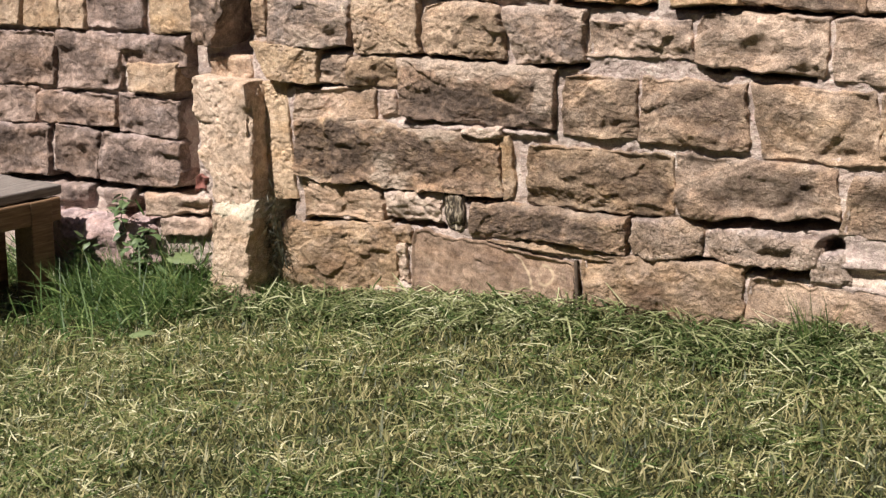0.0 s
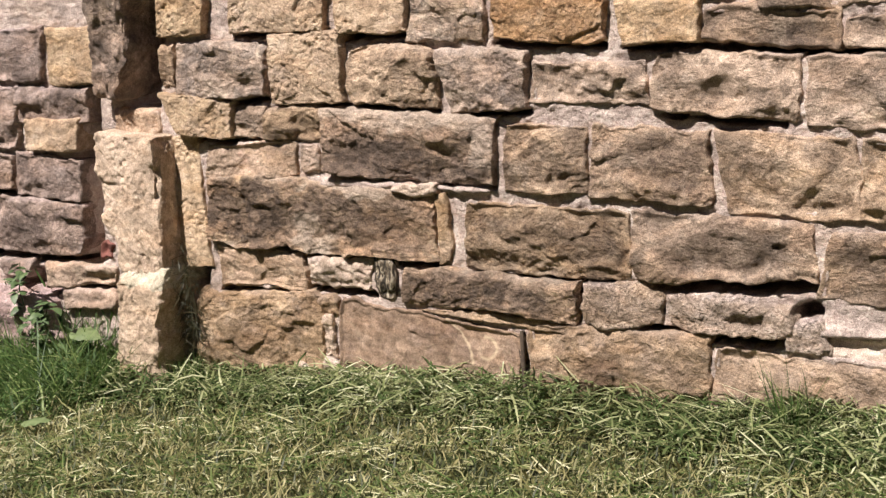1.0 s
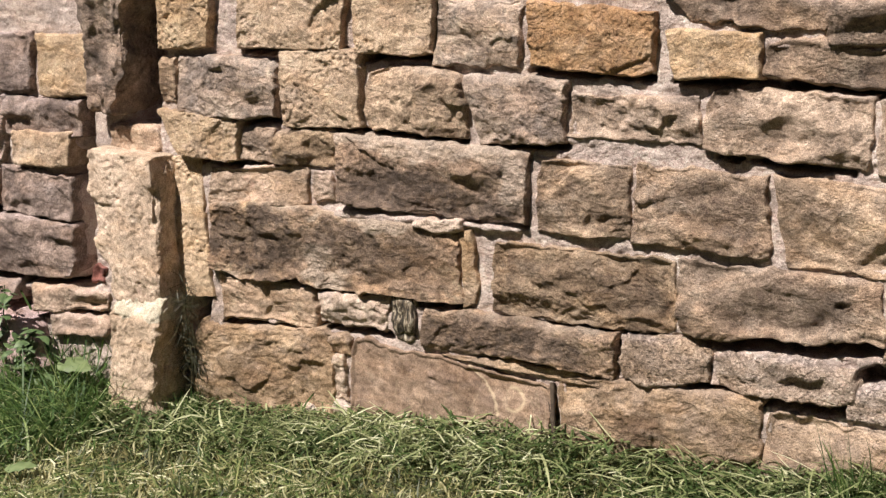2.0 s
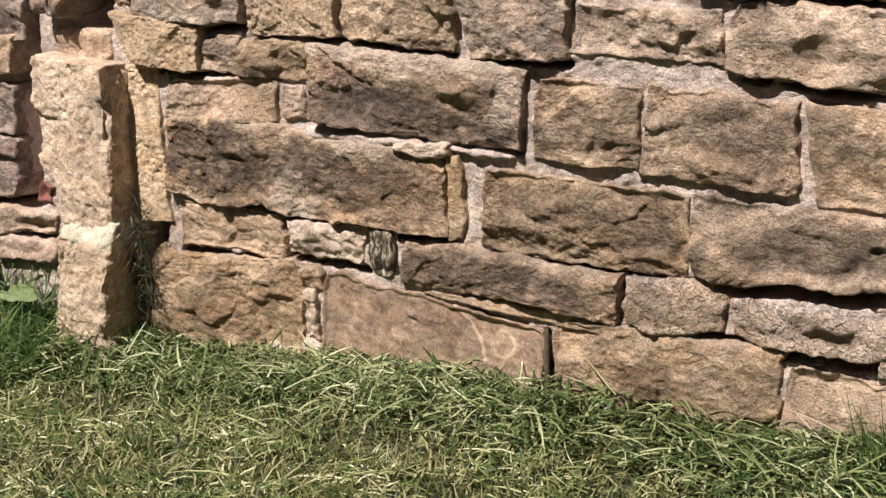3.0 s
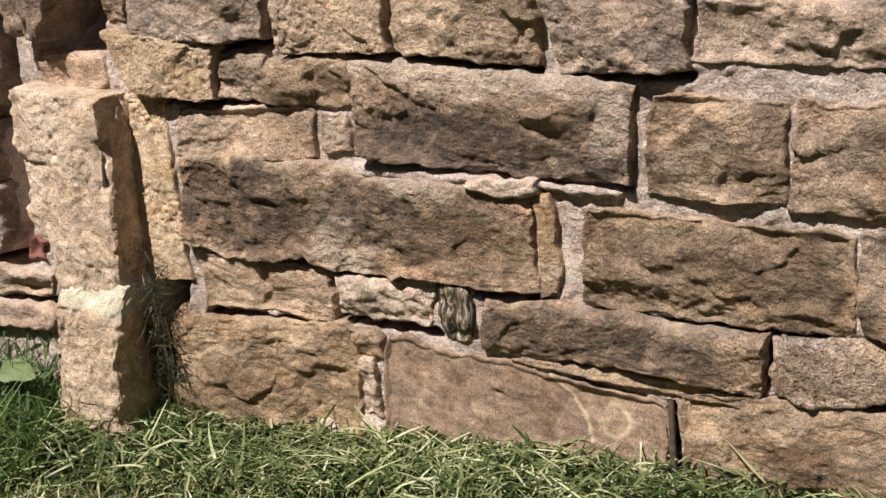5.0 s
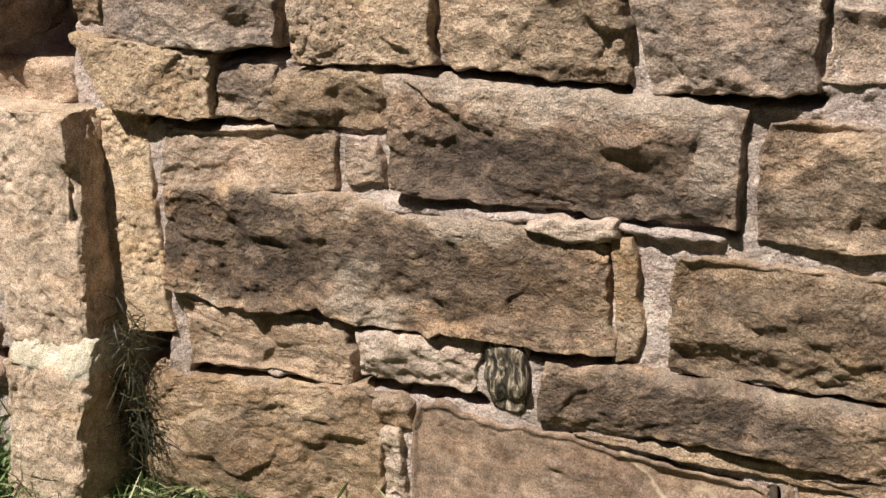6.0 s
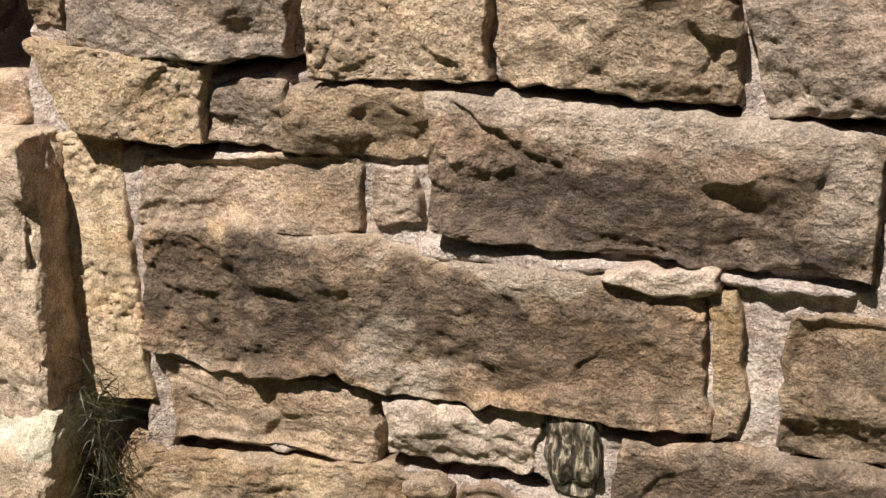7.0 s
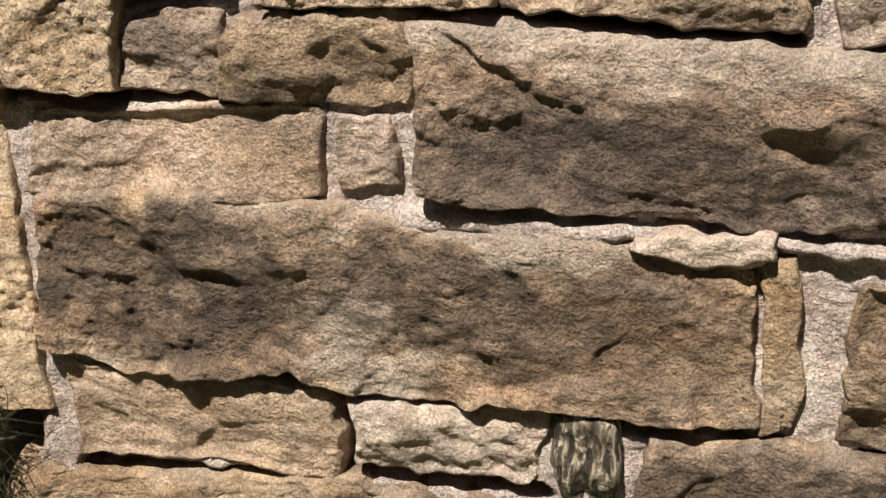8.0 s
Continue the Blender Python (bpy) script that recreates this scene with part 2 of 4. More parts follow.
MAT["pale"] = stone_material("pale_brown_sandstone", [(0.288, 0.207, 0.131), (0.458, 0.342, 0.225), (0.615, 0.471, 0.314), (0.758, 0.594, 0.402)],
                             (0.13, 0.098, 0.068), 0.6, (0.62, 0.50, 0.36), 0.45, 1.1, strata=0.6, vary=0.15)
MAT["mauve"] = stone_material("mauve_brown_sandstone", [(0.191, 0.142, 0.105), (0.324, 0.244, 0.179), (0.447, 0.341, 0.258), (0.559, 0.444, 0.336)],
                              (0.10, 0.076, 0.06), 0.65, (0.56, 0.46, 0.37), 0.4, 1.0, strata=0.5, vary=0.2)
MAT["limewash"] = stone_material("mossy_lime_washed_tuff", [(0.38, 0.34, 0.22), (0.48, 0.43, 0.29), (0.56, 0.51, 0.36), (0.64, 0.59, 0.43)],
                                 (0.36, 0.34, 0.20), 0.25, (0.74, 0.70, 0.56), 0.35, 0.30, pits=0.4, pit_scale=80.0, tone=0.9, vary=0.02)
MAT["wedge"] = MAT["red"] = MAT["tanrock"]


def add_veins(mat, colour):
    """Pale mineral veins on the smooth slab: one that wanders down, one that curls back, and faint ones."""
    tree = mat.node_tree
    bsdf = tree.nodes["Principled BSDF"]
    pos = tree.nodes.new("ShaderNodeNewGeometry").outputs["Position"]
    axes = tree.nodes.new("ShaderNodeSeparateXYZ")
    tree.links.new(pos, axes.inputs[0])
    sway = math_node(tree, "MULTIPLY", math_node(tree, "SUBTRACT", noise_node(tree, pos, 30.0, 4, 0.6), 0.5), 0.022)
    x, z = math_node(tree, "ADD", axes.outputs["X"], sway), math_node(tree, "ADD", axes.outputs["Z"], sway)
    fall = math_node(tree, "SUBTRACT", 0.255, z)
    line = math_node(tree, "ADD", 0.425, math_node(tree, "SUBTRACT", math_node(tree, "MULTIPLY", fall, 1.5), math_node(tree, "MULTIPLY", math_node(tree, "MULTIPLY", fall, fall), 5.6)))
    first = math_node(tree, "ABSOLUTE", math_node(tree, "SUBTRACT", x, line), 0.0)
    first = math_node(tree, "ADD", first, math_node(tree, "MULTIPLY", math_node(tree, "MAXIMUM", math_node(tree, "SUBTRACT", 0.13, z), 0.0), 2.0))
    rx, rz = math_node(tree, "SUBTRACT", x, 0.566), math_node(tree, "SUBTRACT", z, 0.184)
    ring = math_node(tree, "SQRT", math_node(tree, "ADD", math_node(tree, "MULTIPLY", rx, rx), math_node(tree, "MULTIPLY", rz, rz)), 0.0)
    second = math_node(tree, "ABSOLUTE", math_node(tree, "SUBTRACT", ring, 0.030), 0.0)
    second = math_node(tree, "ADD", second, math_node(tree, "MAXIMUM", math_node(tree, "SUBTRACT", -0.012, rx), 0.0))
    near = math_node(tree, "MINIMUM", first, second)
    vein = math_node(tree, "SUBTRACT", 1.0, grey(tree, near, 0.0005, 0.0075))
    faint = math_node(tree, "ABSOLUTE", math_node(tree, "SUBTRACT", noise_node(tree, stretched(tree, (1.6, 1.0, 0.8), (0, 0.5, 0)), 5.0, 3, 0.45, 0.8), 0.52), 0.0)
    faint = math_node(tree, "MULTIPLY", math_node(tree, "SUBTRACT", 1.0, grey(tree, faint, 0.0, 0.012)), 0.3)
    old = bsdf.inputs["Base Color"].links[0].from_socket
    tree.links.new(blend(tree, math_node(tree, "MULTIPLY", math_node(tree, "MAXIMUM", vein, faint), 0.5), old, colour), bsdf.inputs["Base Color"])


add_veins(MAT["slab"], (0.62, 0.50, 0.34))


# ---- meshes ----
def mesh_from(name, verts, faces, material, smooth=True):
    me = bpy.data.meshes.new(name)
    me.from_pydata([tuple(v) for v in verts], [], [tuple(f) for f in faces])
    me.materials.append(material)
    me.polygons.foreach_set("use_smooth", [smooth] * len(me.polygons))
    me.update()
    return me


def part(name, me, parent=None, label=""):
    ob = new(name, me)
    if parent is not None:
        ob.parent = parent
    return tagged(ob, label)


def grid_faces(nx, nz):
    i = np.arange(nx - 1)[None, :] + np.arange(nz - 1)[:, None] * nx
    return np.stack([i, i + 1, i + nx + 1, i + nx], -1).reshape(-1, 4)


RELIEF = {  # bulge, facet steepness, coarse and fine roughness, edge round, wobble of the outline
    "pale": (0.021, 0.50, 0.0105, 0.0045, 0.008, 0.0065), "mauve": (0.021, 0.42, 0.0100, 0.0040, 0.008, 0.0065),
    "rock": (0.021, 0.50, 0.0100, 0.0040, 0.009, 0.0060), "dark": (0.023, 0.55, 0.0120, 0.0045, 0.010, 0.0080),
    "big": (0.023, 0.28, 0.0078, 0.0046, 0.008, 0.0060), "grey": (0.024, 0.40, 0.0100, 0.0055, 0.010, 0.0070),
    "olive": (0.014, 0.22, 0.0065, 0.0038, 0.010, 0.0050), "tan": (0.022, 0.30, 0.0080, 0.0042, 0.012, 0.0065),
    "tanrock": (0.020, 0.28, 0.0085, 0.0030, 0.010, 0.0070), "slab": (0.016, 0.12, 0.0060, 0.0012, 0.008, 0.0050),
    "tuff": (0.020, 0.08, 0.0050, 0.0034, 0.008, 0.0040), "tuffo": (0.020, 0.08, 0.0060, 0.0034, 0.009, 0.0050),
    "tuffj": (0.014, 0.02, 0.0030, 0.0030, 0.006, 0.0030), "porous": (0.028, 0.35, 0.0095, 0.0065, 0.014, 0.0080),
    "cream": (0.024, 0.40, 0.0090, 0.0045, 0.011, 0.0080), "pink": (0.050, 0.30, 0.0140, 0.0050, 0.050, 0.0200),
    "brick": (0.010, 0.30, 0.0080, 0.0050, 0.012, 0.0110), "plaster": (0.012, 0.15, 0.0100, 0.0040, 0.030, 0.0180),
    "wedge": (0.012, 0.15, 0.0060, 0.0025, 0.006, 0.0045),
    "red": (0.022, 0.40, 0.0080, 0.0035, 0.012, 0.0070),
}
stone_count = 0


def ragged_edge(rng, along, length, pitch):
    n = max(3, int(length / pitch) + 1)
    places = np.clip(np.linspace(0, 1, n) + rng.uniform(-0.3, 0.3, n) / n, 0, 1)
    return np.interp(along, np.sort(places), rng.normal(0, 0.75, n).clip(-1.6, 1.6))



def stone_mesh(style, xl, xr, zb, zt, ll=0.0, lr=0.0, sb=0.0, st=0.0, proud=0.0, back=0.09, cell=0.0027, breaks=(), bites=(), low=(), top=(), scoops=(), patina=None, fresh_sunlit=(), belly=None, seed=0):
    """One stone: left and right, bottom and top at mid-edge, the leans of its sides and slopes of its beds.
    breaks: (u, v, du, dv, gain) facets that fall away from a line through (u, v); bites: (u, v, radius, depth) chipped hollows."""
    bulge, steep, coarse, fine, rim, wob = RELIEF[style]
    if belly:
        bulge, coarse = belly, coarse * 0.95
    rng = np.random.default_rng(1000 + seed)
    xl, xr, zb, zt = xl - 0.007, xr + 0.006, zb - 0.006, zt + 0.006
    w, h = xr - xl, zt - zb
    nx, nz = max(6, int(w / cell)), max(6, int(h / cell))
    a, b = np.meshgrid(np.linspace(-1, 1, nx), np.linspace(-1, 1, nz))
    a, b = np.sin(a * 1.25) / math.sin(1.25), np.sin(b * 1.25) / math.sin(1.25)
    ru, rv = min(0.35, 0.5 * rim / w * 2), min(0.5, 0.5 * rim / h * 2)
    cuts = rng.uniform(0.0, 1.0, 4) ** 3 * min(0.014, 0.15 * h) * (1.0 if steep > 0.1 else 0.25)
    cut = sum(c * np.clip((sa * a - 1) * w / 2 / 0.05 + 1, 0, 1) * np.clip((sc * b - 1) * h / 2 / 0.05 + 1, 0, 1) for c, sa, sc in zip(cuts, (-1, 1, -1, 1), (-1, -1, 1, 1)))
    corner = np.clip((np.abs(a) - 1 + 2 * ru) / (2 * ru), 0, 1) ** 2 * np.clip((np.abs(b) - 1 + 2 * rv) / (2 * rv), 0, 1) ** 2
    au, bv = a * (1 - 0.10 * ru * corner), b * (1 - 0.10 * rv * corner)
    x = (xl + xr) / 2 + au * w / 2 + bv * (ll * (1 - au) + lr * (1 + au)) / 4
    z = (zb + zt) / 2 + bv * h / 2 + au * (sb * (1 - bv) + st * (1 + bv)) / 4
    k = seed * 3.7
    x, z = x - np.sign(a) * cut * 0.7, z - np.sign(b) * cut
    if low:
        z = z + np.interp((a + 1) / 2, np.linspace(0, 1, len(low)), low) * np.clip((1 - b) / 2, 0, 1) ** 1.5
    if top:
        z = z + np.interp((a + 1) / 2, np.linspace(0, 1, len(top)), top) * np.clip((1 + b) / 2, 0, 1) ** 1.5
    # broken outline: straight runs between random knots on each of the four edges
    p, q = (a + 1) / 2, (b + 1) / 2
    for edge in (-1, 1):
        z = z + wob * (ragged_edge(rng, p, w, 0.060) + 0.45 * ragged_edge(rng, p, w, 0.018)) * np.clip((1 + edge * b) / 2, 0, 1) ** 3
        x = x + wob * (0.9 * ragged_edge(rng, q, h, 0.050) + 0.45 * ragged_edge(rng, q, h, 0.016)) * np.clip((1 + edge * a) / 2, 0, 1) ** 6
    x = x + 0.35 * wob * vnoise(x * 48, z * 48, k + 5)
    z = z + 0.35 * wob * vnoise(x * 50, z * 50, k + 13)
    de = np.minimum((1 - np.abs(a)) * w / 2, (1 - np.abs(b)) * h / 2)
    relief = np.full_like(x, bulge)
    if steep:
        for _ in range(5):
            ang, off = rng.uniform(0, 2 * math.pi), rng.uniform(0.15, 0.75)
            d = np.cos(ang) * a * min(1.0, w / h * 0.6) + np.sin(ang) * b
            relief = np.minimum(relief, bulge * 1.15 - steep * rng.uniform(0.4, 1.0) * np.maximum(0, d - off) * min(w, h) * 0.5)
    if steep > 0.25 and not breaks and not scoops:
        breaks = ((rng.uniform(-0.5, 0.5), rng.uniform(-0.3, 0.55), rng.uniform(-0.35, 0.35), -1.0, rng.uniform(0.05, 0.22)),)
        scoops = ((rng.uniform(-0.4, 0.4), rng.uniform(-0.3, 0.2), rng.uniform(0.6, 1.0), rng.uniform(0.6, 0.9), rng.uniform(0.008, 0.018)),)
    for u, v, du, dv, gain in breaks:
        d = ((a - u) * du * w / 2 + (b - v) * dv * h / 2) / math.hypot(du, dv) + 0.012 * vnoise(x * 20, z * 20, k + 31) + 0.005 * vnoise(x * 70, z * 70, k + 37)
        relief = np.minimum(relief, bulge - gain * np.maximum(0, d))
    wa, wb = a + 0.10 * vnoise(x * 14, z * 14, k + 51) * 0.4 / max(w, 0.1), b + 0.22 * vnoise(x * 14, z * 18, k + 57)
    for u, v, su, sv, depth in scoops:
        inside = np.clip((1 - np.hypot((wa - u) / su, (wb - v) / sv)) / 0.3, 0, 1)
        relief = relief - 0.48 * depth * inside * np.clip((v + sv - wb) / (2 * sv), 0, 1)
    for u, v, radius, depth in bites:
        d = np.hypot((a - u) * w / 2, ((b - v) * h / 2) * 1.5) + 0.25 * radius * vnoise(x * 25, z * 25, k + 41)
        relief = relief - depth * np.clip(1.6 * (1 - d / radius), 0, 1)
    dip = z + 0.16 * math.sin(seed * 2.1) * x
    # broken facets: each patch round a site is a plane of its own
    sites = max(5, int(w * h / 0.0032))
    sx, sz = rng.uniform(xl, xr, sites), rng.uniform(zb, zt, sites)
    wx, wz = x + 0.012 * vnoise(x * 28, k, z * 28, seed), dip + 0.010 * vnoise(x * 28, k + 7, z * 28, seed)
    sd = sz + 0.16 * math.sin(seed * 2.1) * sx
    gap = np.sqrt((wx[..., None] - sx) ** 2 + 2.2 * (wz[..., None] - sd) ** 2)
    share = np.exp(-(gap - gap.min(-1, keepdims=True)) / 0.0032)
    share /= share.sum(-1, keepdims=True)

    def broad(px, pz):
        return fbm(px * 6.5, k, pz * 11, 2, seed)

    level, eps = broad(sx, sd), 0.01
    tx, tz = (broad(sx + eps, sd) - level) / eps, (broad(sx, sd + eps) - level) / eps
    facet = (share * (level + 0.8 * (tx * (wx[..., None] - sx) + tz * (wz[..., None] - sd)))).sum(-1)
    facet = np.clip(facet, -1.3, 1.3)
    crest = 1 - np.abs(fbm(x * 8 + 3, k, dip * 18, 3, seed + 3))
    # shelly ledges: flat plateaus with curved, sharp steps between them
    level = 3.2 * fbm(x * 6 + 7, k, dip * 10, 2, seed + 8, 0.4) + 0.25 * vnoise(x * 45, k, dip * 60, seed + 9)
    ledge = (np.floor(level) + np.clip((level - np.floor(level) - 0.72) / 0.28, 0, 1)) / 3.2
    rough = 1.15 * coarse * (1.05 * facet + 0.30 * fbm(x * 8, k, dip * 14, 2, seed + 2, 0.4) + 0.35 * (crest - 0.6) + 0.75 * ledge)
    calm = np.clip(0.75 + 0.8 * fbm(x * 6, k + 2, dip * 9, 2, seed + 12), 0.25, 1.4)
    rough = rough + fine * 0.62 * calm * fbm(x * 40, k, dip * 58, 4, seed + 5, 0.6)
    if style in ("tuff", "tuffo", "tuffj", "porous"):
        drift = np.clip(0.7 + 0.8 * fbm(x * 9, k + 4, z * 9, 2, seed + 91), 0.1, 1)
        rough = rough - drift * (0.0036 * np.clip((vnoise(x * 80, k, z * 80, seed + 81) - 0.20) / 0.3, 0, 1) + 0.0034 * np.clip((vnoise(x * 150, k, z * 150, seed + 83) - 0.2) / 0.3, 0, 1))
    relief = np.maximum(relief, 0.002)
    e = np.clip(1 - de / (0.65 * rim) + 0.3 * vnoise(x * 60, k, z * 60, seed + 21), 0, 1)
    crown = np.clip(1 - (1 - b) * h / 2 / 0.024, 0, 1) ** 1.6 * (0.010 if steep > 0.1 else 0.003)
    y = crown - 0.014 - proud - relief - rough * (1 - 0.4 * e) + (0.75 * bulge + 0.006) * e**3
    y = np.minimum(y, -0.010 - 0.014 * np.clip((0.030 - de) / 0.020, 0, 1) + 0.050 * e + 0.003 * vnoise(x * 30, k, z * 30, seed))
    loop = list(range(nx)) + [r * nx + nx - 1 for r in range(1, nz)] + [(nz - 1) * nx + c for c in range(nx - 2, -1, -1)] + [r * nx for r in range(nz - 2, 0, -1)]
    cx, cz = (xl + xr) / 2, (zb + zt) / 2
    front = np.stack([x.ravel() - cx, y.ravel(), z.ravel() - cz], -1)
    rim_v = front[loop].copy()
    rim_v[:, 1] = back
    verts = np.concatenate([front, rim_v])
    n0, m = nx * nz, len(loop)
    j = np.arange(m)
    nxt = (j + 1) % m
    loop = np.array(loop)
    skirt = np.stack([loop[nxt], loop[j], n0 + j, n0 + nxt], -1)
    me = mesh_from("stone", verts, np.concatenate([grid_faces(nx, nz), skirt]), MAT[style])
    # dark patina left on the old face; margins paler: fresh chips, plus painted sun on top edges
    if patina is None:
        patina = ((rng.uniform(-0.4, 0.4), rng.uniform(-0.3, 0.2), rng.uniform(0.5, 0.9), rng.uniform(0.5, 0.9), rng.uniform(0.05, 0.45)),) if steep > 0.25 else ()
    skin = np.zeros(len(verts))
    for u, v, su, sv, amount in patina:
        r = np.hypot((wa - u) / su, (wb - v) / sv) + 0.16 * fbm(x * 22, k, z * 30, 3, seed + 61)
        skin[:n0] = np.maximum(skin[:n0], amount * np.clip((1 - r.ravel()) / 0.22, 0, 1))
    chip = np.zeros(len(verts))
    # pale top edge, part fresh stone and part sunlight painted in
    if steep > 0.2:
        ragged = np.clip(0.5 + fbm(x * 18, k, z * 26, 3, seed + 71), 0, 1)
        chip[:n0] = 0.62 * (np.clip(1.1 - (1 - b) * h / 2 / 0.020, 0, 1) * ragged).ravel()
    for u, v, su, sv, amount in fresh_sunlit:
        r = np.hypot((wa - u) / su, (wb - v) / sv) + 0.22 * fbm(x * 22, k, z * 30, 3, seed + 67)
        chip[:n0] = np.maximum(chip[:n0], amount * np.clip((1 - r.ravel()) / 0.25, 0, 1))
    me.attributes.new("fresh_sunlit", "FLOAT", "POINT").data.foreach_set("value", chip.astype(np.float32))
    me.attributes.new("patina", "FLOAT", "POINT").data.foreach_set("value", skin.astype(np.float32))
    return me, (cx, 0.0, cz)


SEAMS, SEATS = [], []


def seam(x0, z0, x1, z1, width, depth):
    """A joint of its own depth: positive is an open gap, negative is mortar smeared flush."""
    SEAMS.append((x0, z0, x1, z1, width, depth))


def stone(parent, style, *size, name="stone", label="", under=None, **kw):
    """under: (from, to, width, depth) of the open joint along the lower bed, from and to as shares of the length."""
    global stone_count
    stone_count += 1
    SEATS.append(tuple(size) + (0.0,) * (8 - len(size)))
    if under:
        xl, xr, zb = size[:3]
        slope = size[6] if len(size) > 6 else 0.0
        low = kw.get("low", (0.0, 0.0))
        u = np.linspace(under[0], under[1], 9)
        gz = zb - 0.012 + (u - 0.5) * slope + np.interp(u, np.linspace(0, 1, len(low)), low)
        for j in range(8):
            seam(xl + u[j] * (xr - xl), gz[j], xl + u[j + 1] * (xr - xl), gz[j + 1], under[2], under[3])
    me, at = stone_mesh(style, *size, seed=stone_count, **kw)
    ob = part(name, me, parent, label)
    ob.location = at
    return ob


# ---- ground ----
def ground_z(x, y):
    x, y = np.asarray(x, float), np.asarray(y, float)
    slope = -0.055 + 0.12 * 2.2 * np.tanh(x / 2.2)
    near = np.exp(-((y + 0.02) / 0.16) ** 2)
    heap = near * (0.035 * np.clip(0.6 + fbm(x * 2.6, 0.3, y * 2.0, 2, 91), 0, 1.6)) * np.clip((x + 1.4) * 2, 0.2, 1)
    far = np.clip(1 - np.hypot(x, y) / 9.0, 0.0, 1)
    return slope * (0.25 + 0.75 * far) + heap + 0.018 * fbm(x * 1.7, 1.1, y * 1.7, 3, 77) * far + 0.006 * fbm(x * 9, 2.2, y * 9, 2, 78) * far


def axis(near, far, cells, rings):
    mid = np.linspace(-near, near, cells)
    out = near * (far / near) ** (np.arange(1, rings + 1) / rings)
    return np.concatenate([-out[::-1], mid, out])


gx, gy = np.meshgrid(axis(3.6, 400, 180, 16), axis(3.6, 400, 180, 16) - 1.2)
soil = plain_material("dry_turf_soil", [(0.022, 0.026, 0.010), (0.045, 0.050, 0.020), (0.075, 0.078, 0.034), (0.12, 0.11, 0.055)], 14.0, 0.95, 0.9, 160.0, distance=0.01)
ground = part("ground", mesh_from("ground", np.stack([gx.ravel(), gy.ravel(), ground_z(gx, gy).ravel() - 0.012], -1), grid_faces(gx.shape[1], gx.shape[0]), soil))
tagged(ground, "mown lawn ground under strewn grass clippings", "ground", kind="structure")

# ---- wall: joints and core ----
wall = part("wall_front", bpy.data.meshes.new("mortar_bed"))
tagged(wall, "rough sandstone rubble wall with pale lime mortar joints", "wall", kind="structure")
# open joints
seam(0.83, 0.30, 0.83, 0.41, 0.012, 0.08)
seam(1.06, 0.30, 1.06, 0.40, 0.010, 0.08)
seam(1.40, 0.37, 1.46, 0.40, 0.020, 0.085)
seam(-0.05, 0.28, -0.04, 0.37, 0.014, 0.06)
seam(0.688, 0.03, 0.682, 0.12, 0.012, 0.085)
seam(0.682, 0.12, 0.672, 0.23, 0.007, 0.085)
seam(-0.925, 0.27, -0.90, 0.80, 0.034, 0.110)
seam(-0.96, 0.60, -0.90, 0.70, 0.03, 0.08)
seam(-1.65, 0.235, -0.95, 0.255, 0.018, 0.085)
seam(-1.30, 0.14, -1.15, 0.16, 0.04, 0.085)
seam(-0.67, 0.80, -0.63, 1.30, 0.055, 0.110)
seam(-0.485, 0.0, -0.475, 0.26, 0.038, 0.110)
seam(0.39, 0.83, 0.39, 0.95, 0.008, 0.05)
# joints smeared flush
seam(0.02, 0.596, 0.24, 0.600, 0.012, -0.034)
seam(0.24, 0.612, 0.56, 0.614, 0.010, -0.034)
seam(1.50, 0.33, 1.75, 0.32, 0.05, -0.038)


core = bmesh.new()
bmesh.ops.create_cube(core, size=1.0, matrix=Matrix.Translation((-0.15, 0.345, 0.55)) @ Matrix.Diagonal((5.2, 0.45, 2.3, 1)))
core_me = bpy.data.meshes.new("wall_core")
core.to_mesh(core_me)
core_me.materials.append(MAT["mortar"])
part("wall_core", core_me, wall, "plain core of the wall behind the facing stones")

# plain walls added out of view round the camera to block sky fill
def sky_block_wall(name, x0, x1, y0, y1, height):
    bm = bmesh.new()
    bmesh.ops.create_cube(bm, size=1.0, matrix=Matrix.Translation(((x0 + x1) / 2, (y0 + y1) / 2, height / 2 - 0.3)) @ Matrix.Diagonal((x1 - x0, y1 - y0, height + 0.6, 1)))
    bmesh.ops.bevel(bm, geom=bm.edges[:], offset=0.03, segments=2, affect="EDGES", profile=0.5)
    me = bpy.data.meshes.new(name)
    bm.to_mesh(me)
    me.materials.append(MAT["dark"])
    tagged(part(name, me), "added unseen wall that blocks part of the sky light", "wall", kind="structure")


sky_block_wall("wall_south", -9.0, 9.0, -8.0, -7.5, 5.2)
sky_block_wall("wall_west", -8.5, -8.0, -7.5, 0.6, 4.5)
sky_block_wall("wall_east", 8.0, 8.5, -7.5, 0.6, 4.5)

# ---- wall: facing stones ----
stone(wall, "tuff", -0.587, -0.405, 0.998, 1.179, -0.003, 0.015, 0.012, 0.001, proud=0.012)
stone(wall, "tuff", -0.297, 0.036, 1.023, 1.191, 0.005, 0.015, 0.016, 0.002, proud=0.014, under=(0,1,0.010,0.05))
stone(wall, "tuff", 0.079, 0.308, 1.028, 1.194, -0.024, -0.002, 0.010, 0.002, proud=0.014, under=(0,1,0.009,0.05))
stone(wall, "grey", 0.318, 0.556, 1.012, 1.169, 0.003, 0.001, 0.008, 0.003)
stone(wall, "tuffo", 0.585, 0.896, 1.022, 1.165, -0.009, -0.002, 0.002, -0.012, proud=0.010, under=(0,1,0.008,0.04))
